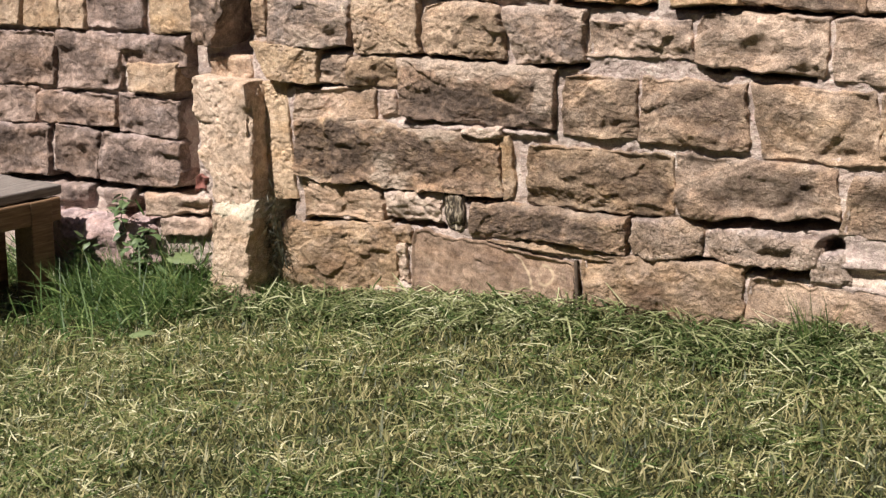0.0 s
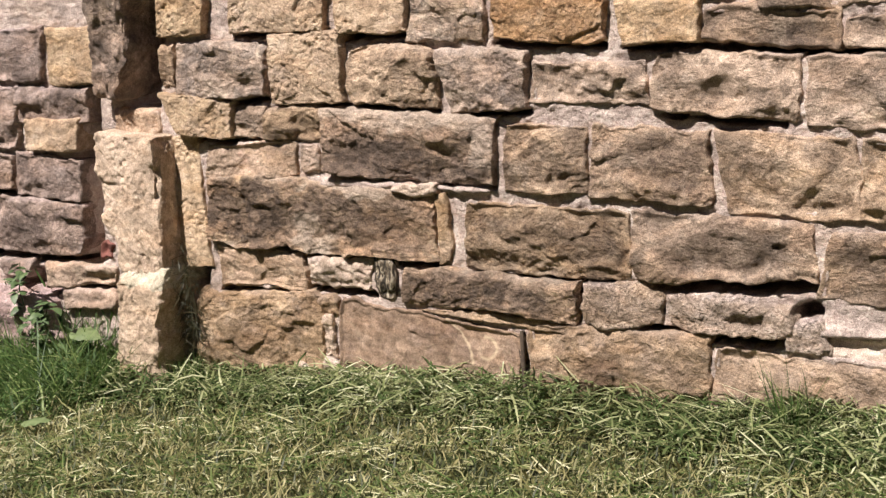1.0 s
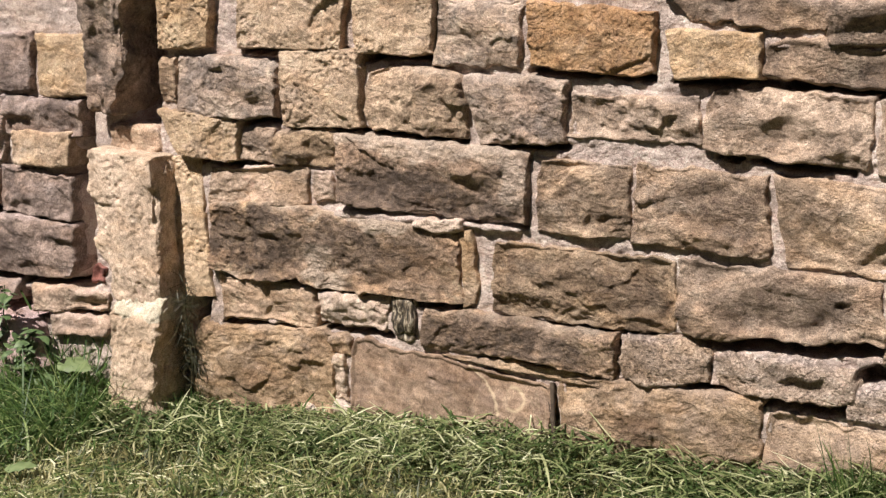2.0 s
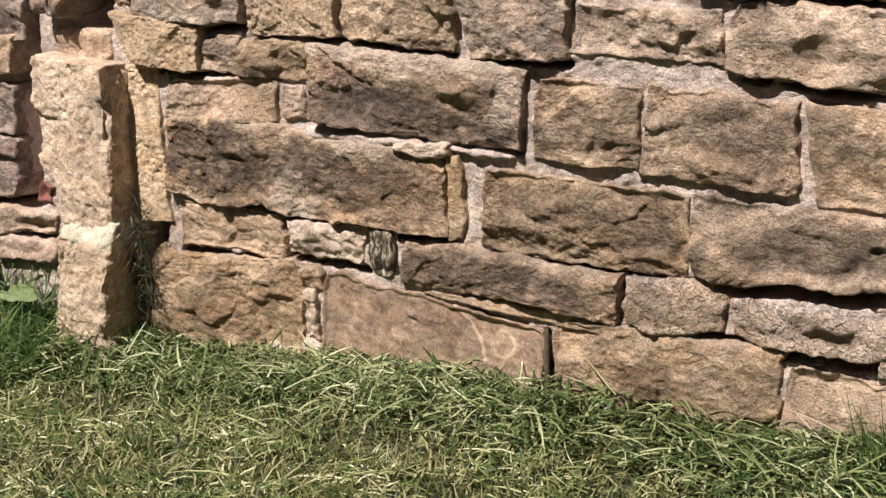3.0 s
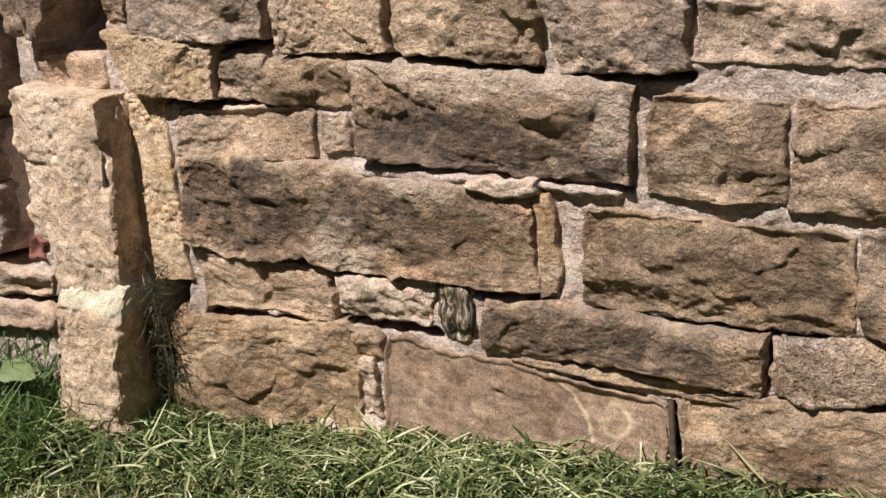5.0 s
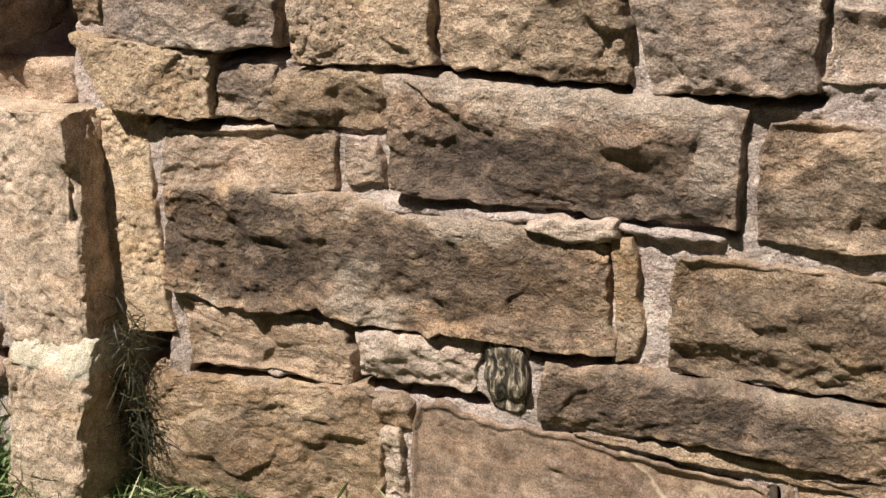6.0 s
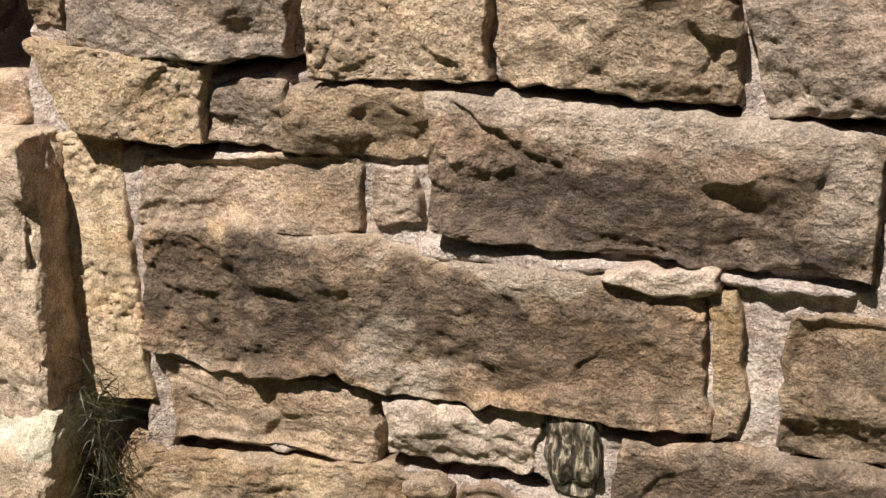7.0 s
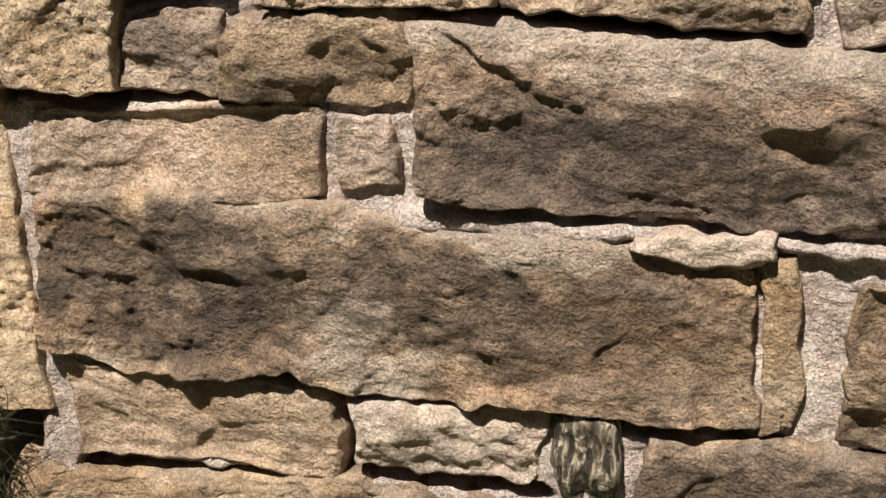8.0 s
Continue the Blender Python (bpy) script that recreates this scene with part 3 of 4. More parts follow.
stone(wall, "tuff", 0.944, 1.148, 1.024, 1.121, -0.038, -0.006, 0.015, -0.001, proud=0.012, cell=0.0048, under=(0,1,0.007,0.04))
stone(wall, "dark", 0.953, 1.291, 1.136, 1.208, -0.077, -0.002, -0.016, -0.011, cell=0.0048)
stone(wall, "dark", 1.303, 1.602, 1.122, 1.202, -0.006, -0.002, 0.007, -0.003, cell=0.0048)
stone(wall, "dark", 1.159, 1.492, 1.027, 1.111, -0.005, -0.004, -0.010, 0.008, proud=0.004, cell=0.0048, under=(0,1,0.010,0.05))
stone(wall, "pale", 1.504, 1.695, 1.030, 1.103, -0.009, -0.004, -0.008, -0.003, cell=0.0048, under=(0,1,0.009,0.05))
stone(wall, "rock", -0.582, -0.532, 0.840, 0.963, 0.008, 0.003, 0.002, 0.002)
stone(wall, "grey", -0.520, -0.170, 0.824, 0.978, 0.004, 0.001, 0.026, 0.009, proud=0.014, under=(0.05, 1.0, 0.012, 0.05))
stone(wall, "tuff", -0.147, 0.095, 0.827, 1.016, -0.019, -0.008, 0.021, 0.014, proud=0.014, under=(0, 1, 0.009, 0.05))
stone(wall, "rock", 0.115, 0.403, 0.828, 0.988, -0.005, -0.012, 0.000, 0.001, proud=0.008, under=(0, 1, 0.009, 0.05))
stone(wall, "grey", 0.431, 0.681, 0.833, 0.990, -0.046, -0.007, 0.027, 0.003, proud=0.006, under=(0.1, 1, 0.007, 0.04))
stone(wall, "pale", 0.694, 1.015, 0.865, 0.967, 0.000, -0.007, 0.010, 0.018)
stone(wall, "pale", 1.031, 1.403, 0.856, 1.003, 0.003, -0.008, -0.012, 0.007, proud=0.006, scoops=((0.0, -0.35, 0.6, 0.55, 0.016),), cell=0.0048, under=(0.1,0.9,0.007,0.04))
stone(wall, "pale", 1.415, 1.703, 0.843, 1.009, -0.007, -0.010, 0.007, 0.004, cell=0.0048)
stone(wall, "tan", -0.786, -0.603, 0.691, 0.767, 0.006, 0.005, 0.009, 0.004, cell=0.0048)
stone(wall, "tuff", -0.542, -0.313, 0.704, 0.814, -0.086, 0.004, -0.004, -0.002, proud=0.016, under=(0.1, 1, 0.009, 0.05))
stone(wall, "rock", -0.300, -0.193, 0.716, 0.796, -0.002, 0.002, 0.001, 0.013, under=(0.1, 0.9, 0.009, 0.04))
stone(wall, "rock", -0.183, 0.021, 0.711, 0.808, 0.002, 0.001, 0.008, 0.023)
stone(wall, "olive", -0.416, -0.076, 0.583, 0.694, 0.005, 0.006, 0.039, 0.037)
stone(wall, "olive", -0.054, 0.006, 0.628, 0.704, -0.006, -0.013, 0.013, 0.007)
stone(wall, "big", 0.031, 0.582, 0.631, 0.810, -0.006, -0.004, 0.014, -0.003, proud=-0.012, belly=0.046, patina=((-0.10, -0.42, 0.90, 0.62, 1.0), (0.62, -0.62, 0.42, 0.45, 1.0)), fresh_sunlit=((0.1, 0.95, 1.3, 0.62, 0.8), (0.86, 0.25, 0.20, 0.9, 0.6)), scoops=((-0.10, -0.30, 0.98, 0.75, 0.050), (0.62, -0.75, 0.4, 0.5, 0.026)), label="long grey brown sandstone block with a dark hollow face", under=(0.3, 1, 0.005, 0.0))
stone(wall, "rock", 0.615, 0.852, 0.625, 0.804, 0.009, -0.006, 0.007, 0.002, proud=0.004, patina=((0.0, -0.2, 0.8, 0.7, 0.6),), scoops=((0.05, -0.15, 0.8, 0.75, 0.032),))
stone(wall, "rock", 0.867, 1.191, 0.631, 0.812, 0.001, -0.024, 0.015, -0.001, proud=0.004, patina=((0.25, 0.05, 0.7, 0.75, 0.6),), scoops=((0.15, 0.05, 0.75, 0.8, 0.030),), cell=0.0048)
stone(wall, "pale", 1.223, 1.552, 0.625, 0.815, -0.042, -0.019, 0.010, 0.008, cell=0.0048)
stone(wall, "pale", 1.559, 1.813, 0.623, 0.817, -0.013, -0.012, -0.009, -0.002, cell=0.0048)
stone(wall, "big", -0.404, 0.396, 0.396, 0.583, -0.001, -0.020, 0.027, 0.019, proud=-0.006, belly=0.042, patina=((-0.62, 0.10, 0.46, 1.05, 1.0), (0.22, 0.05, 0.50, 0.92, 0.85), (0.66, -0.10, 0.40, 0.95, 0.6)), fresh_sunlit=((-0.10, -0.15, 0.16, 0.50, 0.55), (-0.06, -0.70, 0.24, 0.25, 0.8), (-0.82, -0.85, 0.12, 0.2, 0.6), (0.3, 0.98, 0.75, 0.2, 0.8)), scoops=((-0.62, 0.0, 0.46, 1.10, 0.052), (0.30, -0.15, 0.65, 0.80, 0.026), (-0.72, -0.75, 0.25, 0.4, 0.012)), low=(0, -0.010, -0.009, 0.010, -0.012, -0.008, -0.004, 0, 0.002, 0), top=(0, 0.010, 0.018, 0.018, 0.016, 0.008, 0.006, 0.004, 0, -0.010), label="long dark sandstone block broken along its lower edge", under=(0.08, 1, 0.012, 0.06))
stone(wall, "wedge", 0.413, 0.443, 0.402, 0.600, -0.020, -0.024, 0.004, 0.004, proud=0.008)
stone(wall, "cream", 0.262, 0.408, 0.598, 0.616, 0.0, 0.0, 0.014, 0.020, proud=0.020)
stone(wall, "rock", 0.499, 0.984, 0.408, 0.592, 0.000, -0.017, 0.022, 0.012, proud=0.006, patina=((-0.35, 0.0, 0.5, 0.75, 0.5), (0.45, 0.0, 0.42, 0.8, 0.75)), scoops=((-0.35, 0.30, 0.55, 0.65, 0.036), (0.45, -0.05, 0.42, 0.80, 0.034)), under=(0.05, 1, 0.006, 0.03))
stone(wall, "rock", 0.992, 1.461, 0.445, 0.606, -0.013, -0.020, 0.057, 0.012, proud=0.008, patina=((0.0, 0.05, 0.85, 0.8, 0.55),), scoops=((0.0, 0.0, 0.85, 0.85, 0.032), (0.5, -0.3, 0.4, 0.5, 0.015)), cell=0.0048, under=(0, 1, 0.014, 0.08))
stone(wall, "rock", 1.482, 1.777, 0.430, 0.601, 0.017, -0.011, 0.001, 0.010, cell=0.0048)
stone(wall, "tan", -0.382, -0.056, 0.258, 0.374, -0.020, -0.016, 0.022, 0.012, under=(0.05, 1, 0.009, 0.04))
stone(wall, "cream", -0.035, 0.186, 0.293, 0.382, -0.015, 0.017, 0.012, 0.024, under=(0.0, 1, 0.010, 0.05))
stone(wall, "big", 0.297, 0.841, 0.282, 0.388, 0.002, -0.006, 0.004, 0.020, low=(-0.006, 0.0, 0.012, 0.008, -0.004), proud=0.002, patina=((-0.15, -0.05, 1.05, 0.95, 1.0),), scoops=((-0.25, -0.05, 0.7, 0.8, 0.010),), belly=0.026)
stone(wall, "porous", 0.861, 1.077, 0.299, 0.406, -0.005, -0.004, 0.023, -0.001, label="porous pale limestone piece", cell=0.0048, under=(0, 1, 0.010, 0.06))
stone(wall, "porous", 1.093, 1.414, 0.319, 0.404, -0.009, 0.008, 0.020, 0.005, cell=0.0048, under=(0, 1, 0.013, 0.08))
stone(wall, "porous", 1.400, 1.501, 0.294, 0.366, 0.000, -0.018, 0.018, 0.021, cell=0.0048)
stone(wall, "red", 0.002, 0.063, 0.212, 0.260, -0.010, 0.000, 0.005, 0.017)
stone(wall, "cream", 0.014, 0.051, 0.082, 0.206, -0.014, 0.003, 0.011, 0.005)
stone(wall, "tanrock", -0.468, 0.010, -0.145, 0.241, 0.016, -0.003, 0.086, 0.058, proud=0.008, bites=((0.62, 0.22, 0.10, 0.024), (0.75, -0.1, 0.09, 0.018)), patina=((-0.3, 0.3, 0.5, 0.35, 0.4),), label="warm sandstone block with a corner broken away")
stone(wall, "wedge", 0.36, 0.835, 0.258, 0.274, 0.0, 0.0, -0.002, 0.012, top=(-0.008, 0.004, 0.010, 0.004, -0.004), proud=0.006)
stone(wall, "cream", -0.088, -0.034, 0.008, 0.046, 0.0, 0.0, 0.0, 0.004)
stone(wall, "cream", 0.022, 0.072, 0.030, 0.072, 0.0, 0.0, 0.0, -0.006)
stone(wall, "tan", -0.022, 0.016, 0.010, 0.050, 0.0, 0.0, 0.0, 0.006)
stone(wall, "slab", 0.068, 0.677, -0.132, 0.250, 0.007, -0.024, 0.072, -0.024, label="smooth brown slab with cream veins")
stone(wall, "tanrock", 0.707, 1.215, -0.091, 0.290, -0.027, -0.017, 0.022, 0.029, proud=0.002)
stone(wall, "tanrock", 1.223, 1.748, -0.098, 0.283, -0.008, -0.014, 0.039, 0.006, proud=0.002, cell=0.0048)
stone(wall, "plaster", 1.444, 1.735, 0.284, 0.367, 0.052, -0.006, -0.001, 0.027, proud=-0.004, breaks=((0.0, -0.5, 0.05, 1.0, 0.45),), label="pale lime plaster smeared over a ledge", cell=0.0048)
stone(wall, "mauve", -2.122, -1.590, 0.588, 0.789, 0.027, 0.026, 0.032, 0.022, cell=0.0048)
stone(wall, "mauve", -1.564, -1.240, 0.601, 0.804, 0.004, 0.017, 0.013, 0.016, cell=0.0048)
stone(wall, "mauve", -1.224, -0.911, 0.702, 0.816, 0.010, 0.001, 0.020, 0.008, cell=0.0048)
stone(wall, "tuff", -1.194, -0.958, 0.611, 0.711, 0.002, 0.004, 0.015, 0.016, cell=0.0048)
stone(wall, "tuff", -2.060, -1.761, 0.811, 0.969, 0.020, 0.023, 0.016, 0.012, cell=0.0048)
stone(wall, "tuff", -1.738, -1.555, 0.815, 0.979, 0.009, 0.016, 0.006, 0.008, cell=0.0048)
stone(wall, "tuff", -1.540, -1.413, 0.821, 0.986, 0.007, 0.003, 0.003, 0.005, cell=0.0048)
stone(wall, "mauve", -1.397, -1.112, 0.829, 0.994, 0.012, -0.002, 0.013, 0.011, cell=0.0048)
stone(wall, "tuff", -1.070, -0.826, 0.833, 1.006, -0.001, -0.022, 0.007, 0.009, cell=0.0048)
stone(wall, "mauve", -2.146, -1.712, 0.432, 0.569, 0.019, 0.008, 0.026, 0.020, cell=0.0048)
stone(wall, "mauve", -1.687, -1.275, 0.456, 0.577, 0.005, 0.004, 0.008, 0.021, cell=0.0048, under=(0,1,0.009,0.05))
stone(wall, "mauve", -1.254, -0.960, 0.453, 0.591, 0.005, 0.003, 0.007, 0.002, cell=0.0048, under=(0,1,0.009,0.05))
stone(wall, "mauve", -2.170, -1.659, 0.223, 0.419, 0.026, 0.013, 0.046, 0.038, cell=0.0048, under=(0,1,0.012,0.06))
stone(wall, "mauve", -1.609, -1.381, 0.263, 0.443, 0.018, 0.021, -0.001, -0.009, cell=0.0048, under=(0,1,0.012,0.06))
stone(wall, "mauve", -1.364, -0.962, 0.264, 0.440, 0.018, 0.011, 0.017, 0.008, cell=0.0048, under=(0,1,0.014,0.07))
stone(wall, "mauve", -1.632, -1.431, 0.159, 0.214, -0.007, 0.005, 0.020, 0.007, cell=0.0048)
stone(wall, "mauve", -1.345, -1.200, 0.169, 0.226, -0.001, 0.011, 0.005, 0.005, cell=0.0048)
stone(wall, "tan", -1.127, -0.812, 0.173, 0.243, -0.007, 0.004, 0.044, 0.030, cell=0.0048, under=(0,1,0.010,0.06))
stone(wall, "tan", -1.050, -0.817, 0.100, 0.161, -0.007, 0.003, 0.026, 0.019, cell=0.0048)
stone(wall, "pink", -1.624, -1.089, -0.217, 0.132, 0.036, -0.031, 0.067, 0.013, proud=0.06, label="rounded pinkish boulder at the wall foot", cell=0.0048)
stone(wall, "brick", -0.885, -0.830, 0.272, 0.330, 0.010, -0.012, 0.003, 0.010, proud=-0.006, label="small fragment of red brick", cell=0.0048)
stone(wall, "tuffj", -0.627, -0.436, 0.289, 0.688, -0.023, -0.047, 0.034, 0.021, back=0.05, label="pale dressed tuff strip beside the pillar", under=(0.3,1,0.014,0.05))

# ---- wall: mortar bed between the stones ----
def steps(near0, near1, far0, far1, fine_step, coarse_step):
    return np.concatenate([np.arange(far0, near0, coarse_step), np.arange(near0, near1, fine_step), np.arange(near1, far1 + 0.001, coarse_step)])


bx, bz = np.meshgrid(steps(-0.95, 1.75, -2.74, 2.44, 0.0042, 0.012), steps(-0.05, 1.2, -0.55, 1.695, 0.0042, 0.012))
level = -0.017 + 0.012 * np.clip((-0.85 - bx) / 0.15, 0, 1)
by = level + 0.0055 * fbm(bx * 9, 0.5, bz * 12, 3, 5) + 0.0030 * fbm(bx * 60, 0.5, bz * 60, 3, 6)
by = by + 0.004 * np.abs(fbm(bx * 26, 1.5, bz * 34, 3, 9))
# seats of the stones, sunk behind their faces
for xl, xr, zb, zt, ll, lr, sb, st in SEATS:
    i0, i1 = np.searchsorted(bx[0], (xl, xr))
    k0, k1 = np.searchsorted(bz[:, 0], (zb - 0.05, zt + 0.05))
    cx, cz = bx[k0:k1, i0:i1], bz[k0:k1, i0:i1]
    a, b = (2 * cx - xl - xr) / (xr - xl), (2 * cz - zb - zt) / (zt - zb)
    left, right = cx - (xl + b * ll / 2), (xr + b * lr / 2) - cx
    under, over = cz - (zb + a * sb / 2), (zt + a * st / 2) - cz
    inside = np.minimum(np.minimum(left, right), np.minimum(under, over))
    by[k0:k1, i0:i1] += 0.055 * np.clip((inside - 0.011) / 0.010, 0, 1)
for x0, z0, x1, z1, width, depth in SEAMS:
    i0, i1 = np.searchsorted(bx[0], (min(x0, x1) - 4 * width, max(x0, x1) + 4 * width))
    k0, k1 = np.searchsorted(bz[:, 0], (min(z0, z1) - 4 * width, max(z0, z1) + 4 * width))
    cx, cz, cy = bx[k0:k1, i0:i1], bz[k0:k1, i0:i1], by[k0:k1, i0:i1]
    dx, dz = x1 - x0, z1 - z0
    s = np.clip(((cx - x0) * dx + (cz - z0) * dz) / (dx * dx + dz * dz + 1e-9), 0, 1)
    d = np.hypot(cx - x0 - s * dx, cz - z0 - s * dz) + 0.006 * vnoise(cx * 40, 0.0, cz * 40, 8)
    g = np.exp(-np.clip(d / width, 0, 3) ** 4)
    by[k0:k1, i0:i1] = cy * (1 - g) + (depth + 0.5 * (cy + 0.017)) * g
wall.data.from_pydata(np.stack([bx.ravel(), by.ravel(), bz.ravel()], -1).tolist(), [], grid_faces(bx.shape[1], bx.shape[0]).tolist())
wall.data.materials.append(MAT["mortar"])
wall.data.polygons.foreach_set("use_smooth", [True] * len(wall.data.polygons))

# ---- pillar and corbel ----
def block(style, xl, xr, zb, zt, y0, y1, lean_l, lean_r, seed, chips=0.006, cell=0.0044, taper=0.0, undercut=0.0, crack=None, ledge=None, heel=None, pores=0.0, name="block"):
    """A dressed stone block with four faces, worn arrises and chipped edges; y0 front, y1 back."""
    bm = bmesh.new()
    bmesh.ops.create_cube(bm, size=2.0)
    bmesh.ops.subdivide_edges(bm, edges=bm.edges[:], cuts=int(min(110, (zt - zb) / cell)), use_grid_fill=True)
    w, d, h = (xr - xl) / 2, (y1 - y0) / 2, (zt - zb) / 2
    pts = np.array([v.co[:] for v in bm.verts])
    a, c, b = pts[:, 0], pts[:, 1], pts[:, 2]
    # round the arrises
    r = 0.10
    for p, q in ((a, c), (a, b), (c, b)):
        ov = np.clip((np.abs(p) - 1 + r) / r, 0, 1) * np.clip((np.abs(q) - 1 + r) / r, 0, 1)
        p -= np.sign(p) * 0.14 * r * ov
        q -= np.sign(q) * 0.14 * r * ov
    x = (xl + xr) / 2 + a * w * (1 - taper * (1 - b) / 2) + b * (lean_l * (1 - a) + lean_r * (1 + a)) / 4
    y = (y0 + y1) / 2 + c * d + undercut * ((1 - b) / 2) * (1 - c) / 2
    z = (zb + zt) / 2 + b * h
    e = np.clip((np.maximum(np.minimum(np.abs(a), np.abs(c)), np.maximum(np.minimum(np.abs(a), np.abs(b)), np.minimum(np.abs(c), np.abs(b)))) - 0.72) / 0.28, 0, 1)
    n1, n2, n3 = (fbm(x * 14, y * 14, z * 14, 4, seed + q) for q in (1, 2, 3))
    chip = np.clip(fbm(x * 17, y * 17, z * 17, 3, seed + 9) - 0.05, 0, 1) * e
    x = x + chips * n1 * 0.7 - np.sign(a) * 0.022 * chip * np.clip(np.abs(a) * 3 - 2, 0, 1)
    y = y + chips * n2 * 0.7 + 0.020 * chip * (c < 0)
    z = z + chips * n3 * 0.5
    if heel:
        x = x + heel[2] * (1 - a) / 2 * np.clip((heel[0] - z + 0.02 * n2) / (heel[0] - heel[1]), 0, 1)
    if pores:
        drift = np.clip(0.6 + 0.8 * fbm(x * 9, y * 9, z * 9, 2, seed + 31), 0.1, 1)
        pit = pores * drift * (np.clip((vnoise(x * 60, y * 60, z * 60, seed + 33) - 0.2) / 0.3, 0, 1) + 0.6 * np.clip((vnoise(x * 110, y * 110, z * 110, seed + 35) - 0.2) / 0.3, 0, 1))
        y = y + pit * (c < -0.9)
        x = x - np.sign(a) * pit * (np.abs(a) > 0.9)
    if crack is not None:
        line = crack + 0.012 * vnoise(x * 16, 0.3, seed) + 0.02 * (x - xl)
        y = y + (c < -0.9) * 0.010 * np.exp(-((z - line) / 0.0045) ** 2) * np.clip(vnoise(x * 12, 1.7, seed) + 0.6, 0, 1)
    if ledge:
        y = y + (c < 0.9) * ledge[1] * np.clip((z - ledge[0] - 0.015 * n1) / (zt - ledge[0]), 0, 1)
    cx, cy, cz = (xl + xr) / 2, (y0 + y1) / 2, (zb + zt) / 2
    for v, p in zip(bm.verts, np.stack([x - cx, y - cy, z - cz], -1)):
        v.co = p
    me = bpy.data.meshes.new(name)
    bm.to_mesh(me)
    bm.free()
    me.materials.append(MAT[style])
    me.polygons.foreach_set("use_smooth", [True] * len(me.polygons))
    if ledge:
        me.materials.append(MAT["limewash"])
        for f in me.polygons:
            f.material_index = int(f.center.z + cz > ledge[0] + 0.010 * math.sin(f.center.x * 60))
    return me, (cx, cy, cz)


pillar = tagged(new("stone_pillar"), "weathered pale tuff jamb of two stacked blocks against the wall", "pillar")
pillar.location = (-0.62, 0.0, -0.1)
me, at = block("tuffj", -0.785, -0.535, 0.270, 0.694, -0.120, 0.06, -0.05, -0.03, 11, chips=0.010, crack=0.545, heel=(0.44, 0.28, 0.065), pores=0.0042)
upper = part("block", me, pillar, "chipped upper tuff block with rough edges")
upper.location = Vector(at) - pillar.location
me, at = block("tuffj", -0.700, -0.512, -0.22, 0.300, -0.160, 0.06, 0.0, 0.0, 23, chips=0.012, ledge=(0.240, 0.045), pores=0.0048)
lower = part("block", me, pillar, "lower tuff block with a pale mossy ledge")
lower.location = Vector(at) - pillar.location

me, at = block("dark", -0.870, -0.610, 0.800, 1.36, -0.16, 0.09, 0.045, 0.045, 37, chips=0.020, taper=0.62, undercut=0.09, cell=0.008)
corbel = part("corbel_stone", me, wall, "dark broken corbel stone sticking out of the wall")
corbel.location = at


# ---- things ----
def strips(roots, direction, length, width, lift, bend, segs=3, seed=0, curl=0.3):
    """Blades: tapered strips from root along direction, rising by lift and bending over."""
    rng = np.random.default_rng(seed)
    n = len(roots)
    t = np.linspace(0, 1, segs + 1)[None, :, None]
    side = np.stack([-direction[:, 1], direction[:, 0], rng.uniform(-0.5, 0.5, n)], -1)
    side /= np.linalg.norm(side, axis=1, keepdims=True)
    swing = side * rng.normal(0, curl, (n, 1))
    up = np.array([0, 0, 1.0])
    path = roots[:, None, :] + length[:, None, None] * (direction[:, None, :] * t + swing[:, None, :] * t * t + up * (lift[:, None, None] * t - bend[:, None, None] * t * t))
    half = (width[:, None, None] / 2) * np.clip(1.15 - t**2.5, 0.12, 1) * side[:, None, :]
    verts = np.stack([path - half, path + half], 2).reshape(n, -1, 3)
    k = 2 * (segs + 1)
    base = (np.arange(n) * k)[:, None, None]
    q = np.array([[2 * s, 2 * s + 1, 2 * s + 3, 2 * s + 2] for s in range(segs)])[None]
    return verts.reshape(-1, 3), (base + q).reshape(-1, 4)


def fast_mesh(name, verts, quads, material):
    me = bpy.data.meshes.new(name)
    me.vertices.add(len(verts))
    me.vertices.foreach_set("co", np.asarray(verts, np.float32).ravel())
    me.loops.add(quads.size)
    me.loops.foreach_set("vertex_index", quads.astype(np.int32).ravel())
    me.polygons.add(len(quads))
    me.polygons.foreach_set("loop_start", np.arange(0, quads.size, 4, dtype=np.int32))
    me.polygons.foreach_set("loop_total", np.full(len(quads), 4, np.int32))
    me.polygons.foreach_set("use_smooth", np.ones(len(quads), bool))
    me.materials.append(material)
    me.update(calc_edges=True)
    me.validate()
    return me


def blades(name, x, y, length, width, lift, bend, material, label, seed, raise_by=0.0, segs=3, curl=0.3):
    rng = np.random.default_rng(seed)
    n = len(x)
    ang = rng.uniform(0, 2 * math.pi, n)
    flat = np.stack([np.cos(ang), np.sin(ang), np.zeros(n)], -1) * np.asarray(rng.uniform(0.7, 1.0, n))[:, None]
    z = ground_z(x, y) + raise_by * rng.uniform(0, 1, n)
    y = np.minimum(y, -0.015)
    v, q = strips(np.stack([x, y, z], -1), flat, length, width, lift, bend, segs, seed + 1, curl)
    v[:, 1] = np.minimum(v[:, 1], -0.012 - 0.01 * rng.random(len(v)))
    ob = part(name, fast_mesh(name, v, q, material))
    return tagged(ob, label, "grass", kind="stuff")


